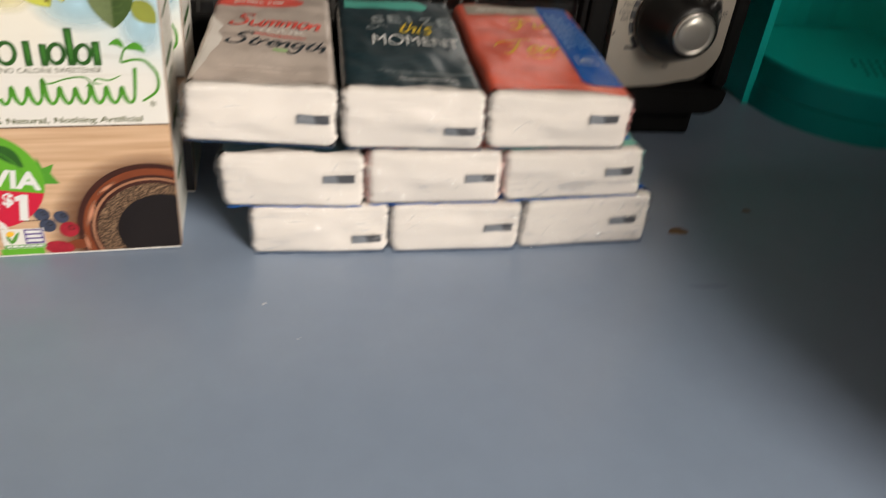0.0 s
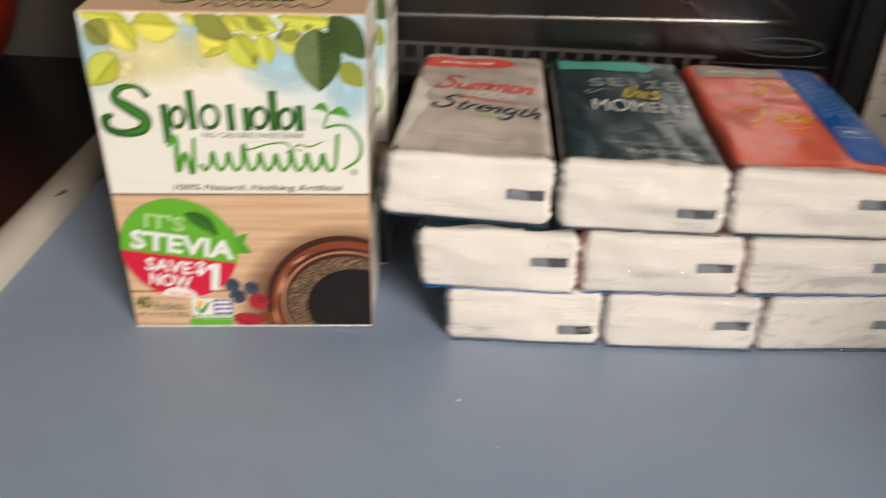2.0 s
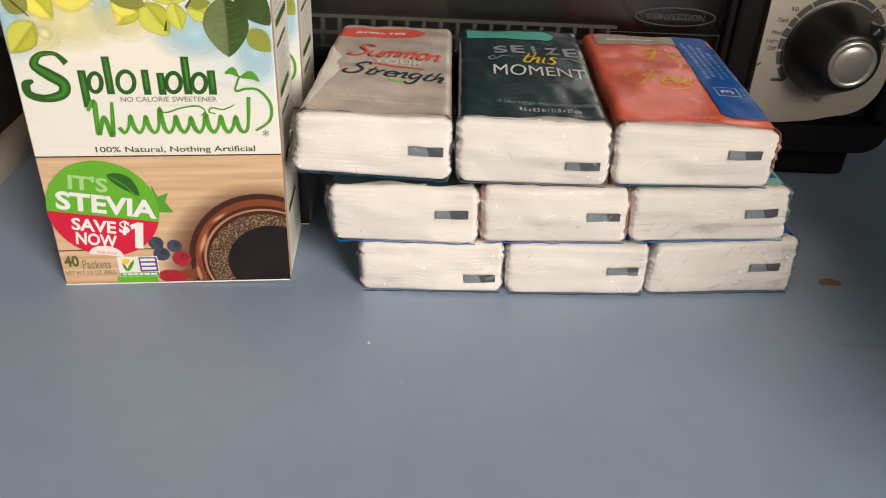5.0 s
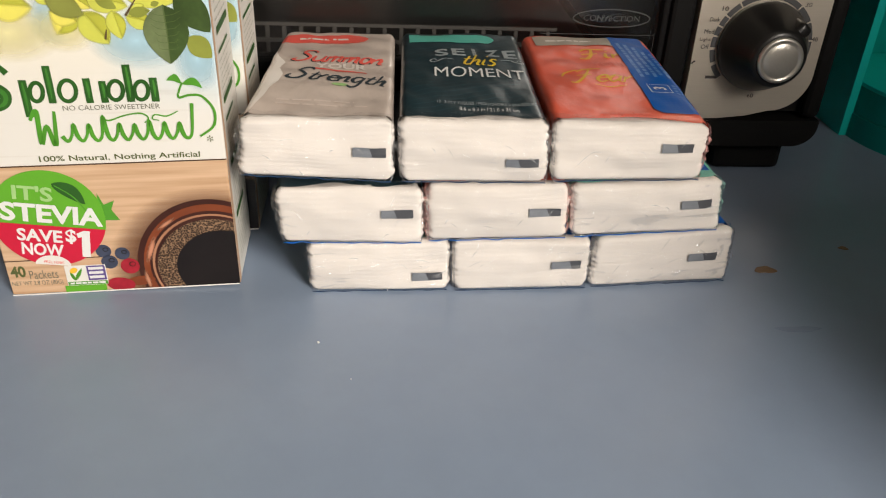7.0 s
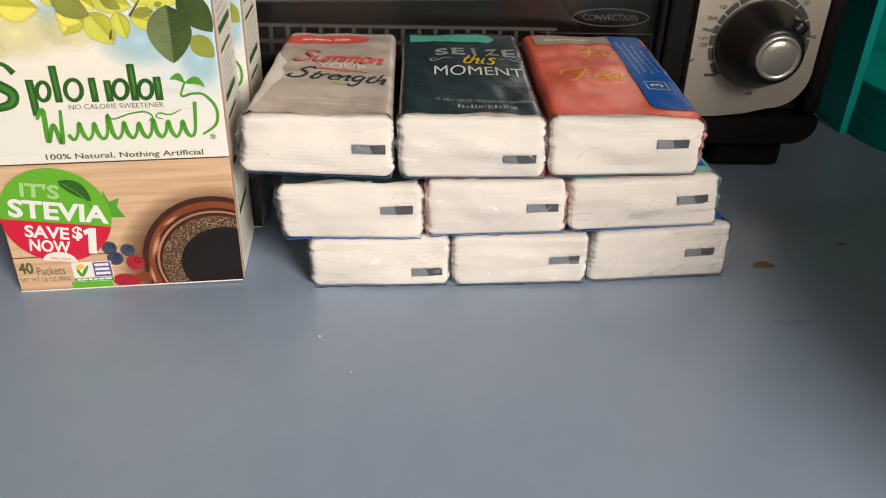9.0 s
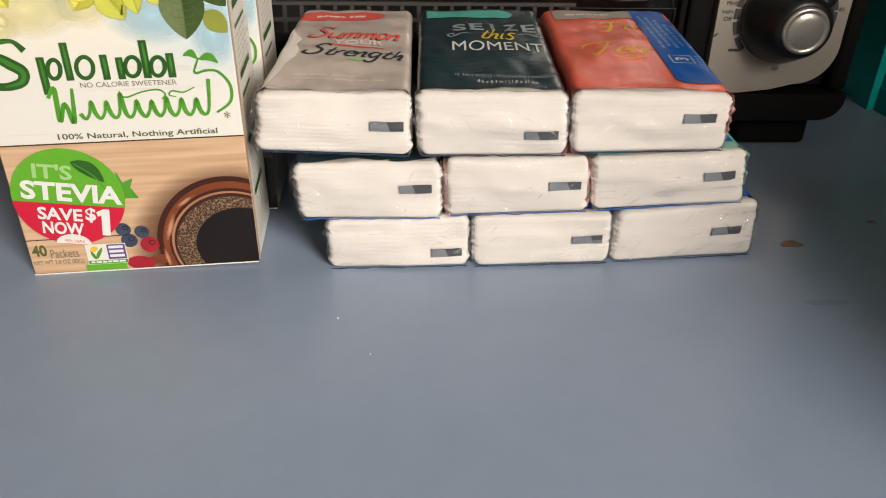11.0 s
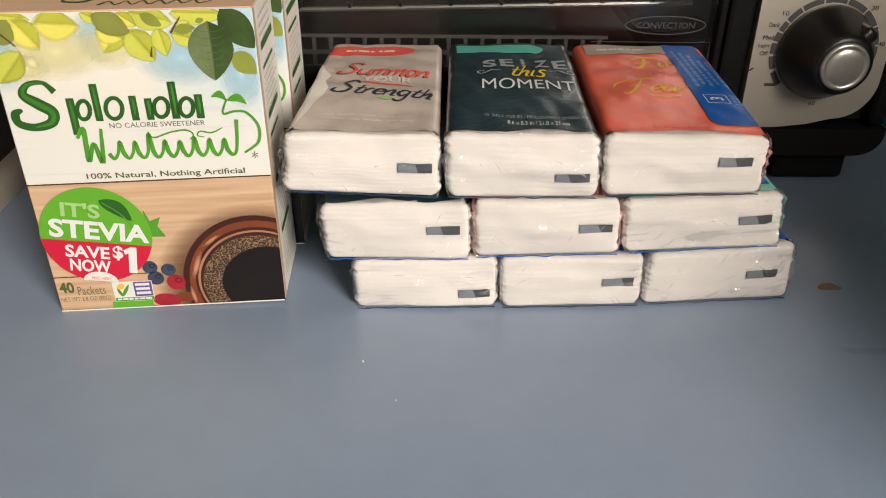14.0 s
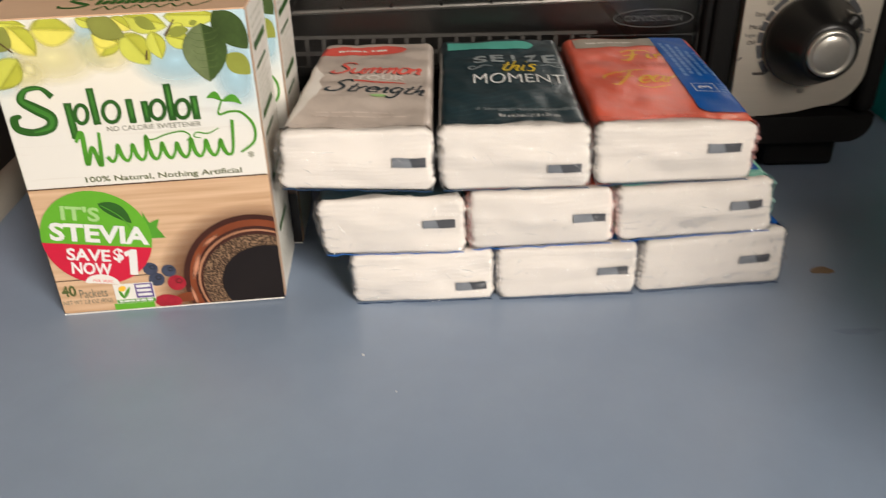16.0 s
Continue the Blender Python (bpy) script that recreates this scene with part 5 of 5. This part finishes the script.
def brush(word, u0, u1, v0, tall, wide, lean=0.25, drop=0.0, big=1.0, end=None):
    """Brush lettering from u0 to u1 on the line v0, which falls by drop; cut off at end."""
    total = sum(BRUSH[ch][0] for ch in word)
    k, pen, out = (u1 - u0) / total, 0.0, []
    for n_, ch in enumerate(word):
        adv, strokes = BRUSH[ch]
        g = big if n_ == 0 else 1.0
        for st in strokes:
            pts = [(u0 + (pen + x) * k + lean * y * tall * g, v0 - drop * (pen + x) / total + y * tall * g) for x, y in st]
            quads = ribbon(pts, [wide * 0.55] + [wide * (1.0 if m % 2 else 0.8) for m in range(len(pts) - 2)] + [wide * 0.5], 5)
            out += [q for q in quads if end is None or max(c[0] for c in q) < end]
        pen += adv
    return out


def patch(u0, u1, v0, v1, nu=26, nv=3, round_right=True, slant=0.0):
    """A tab of print as small quads, its right end rounded."""
    out = []
    for i in range(nu):
        for j in range(nv):
            def pt(a, b):
                s, t = a / nu, b / nv
                half = (v1 - v0) / 2
                uu = u0 + (u1 - u0) * s
                room = 1.0
                if round_right and uu > u1 - half:
                    room = math.sqrt(max(0.02, 1 - ((uu - (u1 - half)) / half) ** 2))
                return (uu, (v0 + v1) / 2 + (t - 0.5) * 2 * half * room + slant * s)
            out.append([pt(i, j), pt(i + 1, j), pt(i + 1, j + 1), pt(i, j + 1)])
    return out


def label_patch(left0, left1, right, v0, v1):
    """A long paper label with one rounded corner, as small quads."""
    out = []
    for i in range(48):
        for j in range(10):
            def lp(a, b):
                v = v0 + (v1 - v0) * a / 48
                left = left0 + (left1 - left0) * a / 48 + (3.0 * (1 - (v - v0) / 5.3) ** 2 if v < v0 + 5.3 else 0)
                return (left + (right - left) * b / 10, v)
            out.append([lp(i, j), lp(i + 1, j), lp(i + 1, j + 1), lp(i, j + 1)])
    return out


YF, LN = 0.2700, 0.1030
# bottom row
make_pack(((-0.3, 20.7), (52.5, 21.6), (53.2, 0.5), (0.4, 0.4)), YF, LN, GREENFILM, "tissue pack with dark green film, lying on the counter", (0.0500, 0.0070, 0.55), 1, 1.0, base=NAVY, fins=(1.3, 1.0))
make_pack(((53.5, 21.2), (106.6, 22.6), (107.0, 0.9), (54.3, 0.4)), YF + 0.0005, LN, BLUE, "tissue pack with blue film, lying on the counter", (0.1030, 0.0118, 0.7), 2, 1.0, base=NAVY)
make_pack(((108.2, 21.6), (163.6, 24.8), (164.4, 1.2), (107.8, 0.6)), YF + 0.0038, LN, BLUE, "tissue pack with blue film, lying askew on the counter", (0.1575, 0.0125, 0.6), 3, 3.6, fins=(1.0, 2.0), base=NAVY)
# middle row
make_pack(((-11.2, 43.0), (42.0, 44.2), (42.6, 21.9), (-9.2, 21.8)), YF - 0.0005, LN, DEEP, "tissue pack with dark teal film in the middle row", (0.0385, 0.0345, 0.5), 4, -0.5, base=BLUE, fins=(1.8, 1.0))
make_pack(((42.9, 45.3), (94.6, 46.0), (96.0, 24.8), (43.5, 23.0)), YF - 0.0012, LN, CORAL, "tissue pack with coral film in the middle row", (0.0920, 0.0355, 0.65), 5, -0.5, base=BLUE)
pk, top = make_pack(((95.2, 45.6), (151.8, 48.2), (153.8, 27.6), (97.6, 24.8)), YF - 0.0004, LN, MINT, "tissue pack with mint film and a blue paper label", (0.1480, 0.0385, 0.6), 6, 0.8, base=BLUE, fins=(1.0, 1.4))
flat("blue_label", label_patch(131.0, 132.0, 148.6, 277.5, 366.0), top(0.00038), BLUE, pk, "blue paper label")
# top row
pk, top = make_pack(((-20.8, 69.9), (31.2, 69.2), (31.2, 47.0), (-22.5, 49.0)), YF - 0.0008, LN, TAUPE, "tissue pack with taupe film and coral and navy lettering", (0.0285, 0.0590, 0.6), 7, -0.5, (6.0, 1.6), (2.1, 1.0), NAVY, 0.75)
t1, t2 = top(0.00028), top(0.00034)
flat("brand_tab", patch(-16.5, 21, 354, 364.5), t1, INK_RED, pk, "coral tab with plain pale bars")
each_flat("brand_bar", bars(-8, 13, 357, 361, 1, 0.5, 0, 5, 1), t2, INK_FAINT, pk)
flat("lettering", brush("Summon", -8.0, 27.0, 328.5, 6.4, 1.5, 0.3, 2.0, 1.2), t1, INK_RED, pk)
flat("lettering_shade", brush("Summon", -8.8, 26.2, 327.6, 6.4, 0.6, 0.3, 2.0, 1.2), top(0.00024), INK_DARK, pk)
text("lettering", "YOUR", 1, 21, 319.6, 325.4, t2, INK_FAINT, pk, bold=0.03)
flat("flourish", ribbon([(1, 319), (10, 317), (21, 315.5)], [1.3, 1.8, 0.8]), t1, INK_RED, pk)
flat("lettering", brush("Strength", -8.5, 28.0, 307.5, 5.6, 1.5, 0.35, 5.0, 1.3), t2, INK_DARK, pk)
# ragged white strip along the left edge, a highlight on the film painted in
spread = (1.6, 3.2, 4.6, 5.4, 7.2, 8.0, 5.6, 6.8, 3.0, 1.2)
margin = []
for i in range(36):
    def edge(n_, j):
        k, m = min(n_ // 4, 8), (n_ - 4 * min(n_ // 4, 8)) / 4
        wide = spread[k] + (spread[k + 1] - spread[k]) * m
        return (-20.3 + 5.0 * (4.8 + 1.85 * n_) / 103 + wide * j / 4, 274 + 1.85 * n_)
    for j in range(4):
        margin.append([edge(i, j), edge(i, j + 1), edge(i + 1, j + 1), edge(i + 1, j)])
flat("painted_sheen", margin, t1, TISSUE, pk, "white strip painted for the sheen on the film's left side")
flat("mint_drop", [ellipse(11.5, 302, 3.2, 1.6, 16)], t1, GREEN_PALE, pk)
flat("small_print", bars(-10, 24, 281, 288, 2, 0.32, 0.2, 8, 1), top(0.00022), INK_TAUPE, pk)
pk, top = make_pack(((32.4, 70.4), (84.4, 70.3), (86.0, 47.6), (33.4, 47.4)), YF - 0.0018, LN, DEEP, "tissue pack with dark teal film and white lettering", (0.0815, 0.0560, 0.45), 8, -0.5, (2.4, 1.6), base=NAVY, swell=0.75)
t1, t2 = top(0.00028), top(0.00034)
flat("brand_tab", patch(38.5, 75, 354, 364.5), t1, INK_MINT, pk, "mint tab with plain pale bars")
each_flat("brand_bar", bars(44, 68, 357, 361, 1, 0.5, 0, 6, 1), t2, INK_MINT, pk)
for i, ch in enumerate("SEIZE"):
    text("lettering", ch, 48.5 + i * 7.0 + (1.6 if ch == "I" else 0), 54.0 + i * 7.0 - (2.4 if ch == "I" else 0), 334.5 + (2 - abs(i - 2)) * 1.2 - i * 0.3, 344.5 + (2 - abs(i - 2)) * 1.2 - i * 0.3, t1, INK_GREY, pk, bold=0.03)
flat("lettering", brush("this", 58.0, 72.0, 324, 7.6, 1.35, 0.25, 0.6), t2, INK_YEL, pk)
text("lettering", "MOMENT", 47, 82, 311, 321, t2, INK_W, pk, turn=-2)
for s, cx in ((1, 49.5), (-1, 80.5)):
    flat("flourish", ribbon([(cx + s * 6.0, 330), (cx + s * 2.5, 331), (cx, 328.5), (cx - s * 2.4, 327.5), (cx - s * 3.4, 329.8), (cx - s * 1.4, 331), (cx - s * 0.9, 329.2)], [0.4, 0.8, 0.8, 0.8, 0.7, 0.5, 0.4]), t1, INK_GREY, pk)
text("lettering", "10  3-PLY TISSUES / MOUCHOIRS 3 ÉPAISSEURS", 46.5, 82, 283.0, 286.0, t1, INK_GREY, pk, turn=-3)
text("lettering", "8.6 x 8.3 in / 21.8 x 21 cm", 54, 75, 277.2, 280.4, t1, INK_W, pk, turn=-3)
for i in range(20):
    y = 274 + i * 3.9
    line = [(37.5 + k, y - 4 + 0.36 * k + 0.5 * math.sin(k * 0.4 + i)) for k in range(0, 45, 3)]
    line = [q for q in line if 275 < q[1] < 352]
    if len(line) > 3:
        flat("hatch_line", ribbon(line, [0.35, 0.5] * 7 + [0.3], 3), top(0.00022), INK_HATCH, pk)
pk, top = make_pack(((85.8, 70.4), (141.8, 70.0), (141.4, 49.4), (87.0, 48.2)), YF - 0.0020, LN, CORAL, "tissue pack with coral film, yellow lettering and a blue label", (0.1360, 0.0620, 0.55), 9, -0.5, (2.4, 3.4), (1.0, 1.5), NAVY, 0.6)
t1, t2 = top(0.00028), top(0.00034)
flat("brand_tab", patch(93, 127, 354, 366, round_right=False, slant=1.0), t1, INK_PATCH, pk, "beige tab with plain pale bars")
each_flat("brand_bar", bars(98, 118, 358, 362, 1, 0.5, 0, 6, 1), t2, INK_FAINT, pk)
flat("lettering", brush("Fin", 110.5, 129.0, 337.5, 7.0, 2.0, 0.15, 0.8, end=127.0), t1, INK_ORANGE, pk)
text("lettering", "YOUR", 112, 128, 326, 332, t1, INK_CORALFAINT, pk, bold=0.02)
flat("lettering", brush("Fear", 101.0, 124.0, 307.5, 7.8, 1.5, 0.35, -1.0, 1.15, end=126.5), t1, INK_ORANGE, pk)
flat("flourish", ribbon([(97, 314), (99, 319), (104, 321)], [0.6, 1.2, 1.0]) + ribbon([(108, 305), (114, 303), (121, 306)], [0.5, 1.0, 0.4]), t1, INK_ORANGE, pk)
flat("small_print", bars(104, 124, 274.5, 278.5, 1, 0.5, 0.1, 9, 1), top(0.00022), INK_CORALFAINT, pk)

blue = flat("blue_label", label_patch(124.6, 127.0, 141.4, 277.5, 368.5), top(0.00038), BLUE, pk, "blue paper label with pale print")
lp2 = top(0.00052)
rows = []
for k in range(5):
    v, rnd = 315.0 + (k % 2) * 2, random.Random(40 + k)
    while v < 356 - 3 * k:
        d = rnd.uniform(2.0, 5.0)
        rows.append([(128.6 + 2.7 * k, v), (130.0 + 2.7 * k, v), (130.0 + 2.7 * k, v + d), (128.6 + 2.7 * k, v + d)])
        v += d + 0.9
flat("label_print", rows, lp2, INK_BLUEPALE, blue)
flat("label_frame", ribbon([(128.4, 298), (136.6, 298), (136.6, 306), (128.4, 306), (128.4, 298)], [0.45], 1), lp2, INK_W, blue)
text("lettering", "3", 0, 3.0, 0, 5.0, lambda u, v: lp2(135.0 - v, 300.6 + u), INK_W, blue, bold=0.02)
flat("label_bars", [[(138.0, 297 + 2.6 * k), (140.8, 297 + 2.6 * k), (140.8, 298.2 + 2.6 * k), (138.0, 298.2 + 2.6 * k)] for k in range(4)], lp2, INK_BLUEPALE, blue)

# ---- marks on the counter ----
blot("stain", 0.185, 0.2848, 0.0040, 0.0030, STAIN, "small dried brown stain on the countertop", "stain", 3)
blot("stain", 0.2272, 0.3022, 0.0022, 0.0013, STAIN, "small dried brown stain on the countertop", "stain", 5)
blot("scuff", 0.1810, 0.2440, 0.0075, 0.0022, STAIN_F, "faint grey scuff on the countertop", "scuff", 8, 0.0001)
blot("crumb", 0.0052, 0.2380, 0.00032, 0.0004, CRUMB, "tiny white crumb on the countertop", "crumb", 4, 0.0005)
blot("crumb", 0.0170, 0.2182, 0.0002, 0.00025, CRUMB, "tiny white crumb on the countertop", "crumb", 6, 0.0004)

# ---- window in the far wall ----
win = tagged(thing("window_1", pose(0, 0, 0), "white framed kitchen window", "window"), kind="structure")
fy0, fy1 = RY0 - 0.08, RY0 - 0.03
for d in ((WIN_X0, WIN_X0 + 0.05, WIN_Z0, WIN_Z1), (WIN_X1 - 0.05, WIN_X1, WIN_Z0, WIN_Z1), (WIN_X0 + 0.05, WIN_X1 - 0.05, WIN_Z0, WIN_Z0 + 0.05), (WIN_X0 + 0.05, WIN_X1 - 0.05, WIN_Z1 - 0.05, WIN_Z1)):
    part("window_frame", box(bmesh.new(), d[0], d[1], fy0, fy1, d[2], d[3]), CEIL, win)
pn = part("pane", box(bmesh.new(), WIN_X0 + 0.05, WIN_X1 - 0.05, fy0 + 0.02, fy0 + 0.025, WIN_Z0 + 0.05, WIN_Z1 - 0.05), PANE, win)
pn.visible_shadow = False
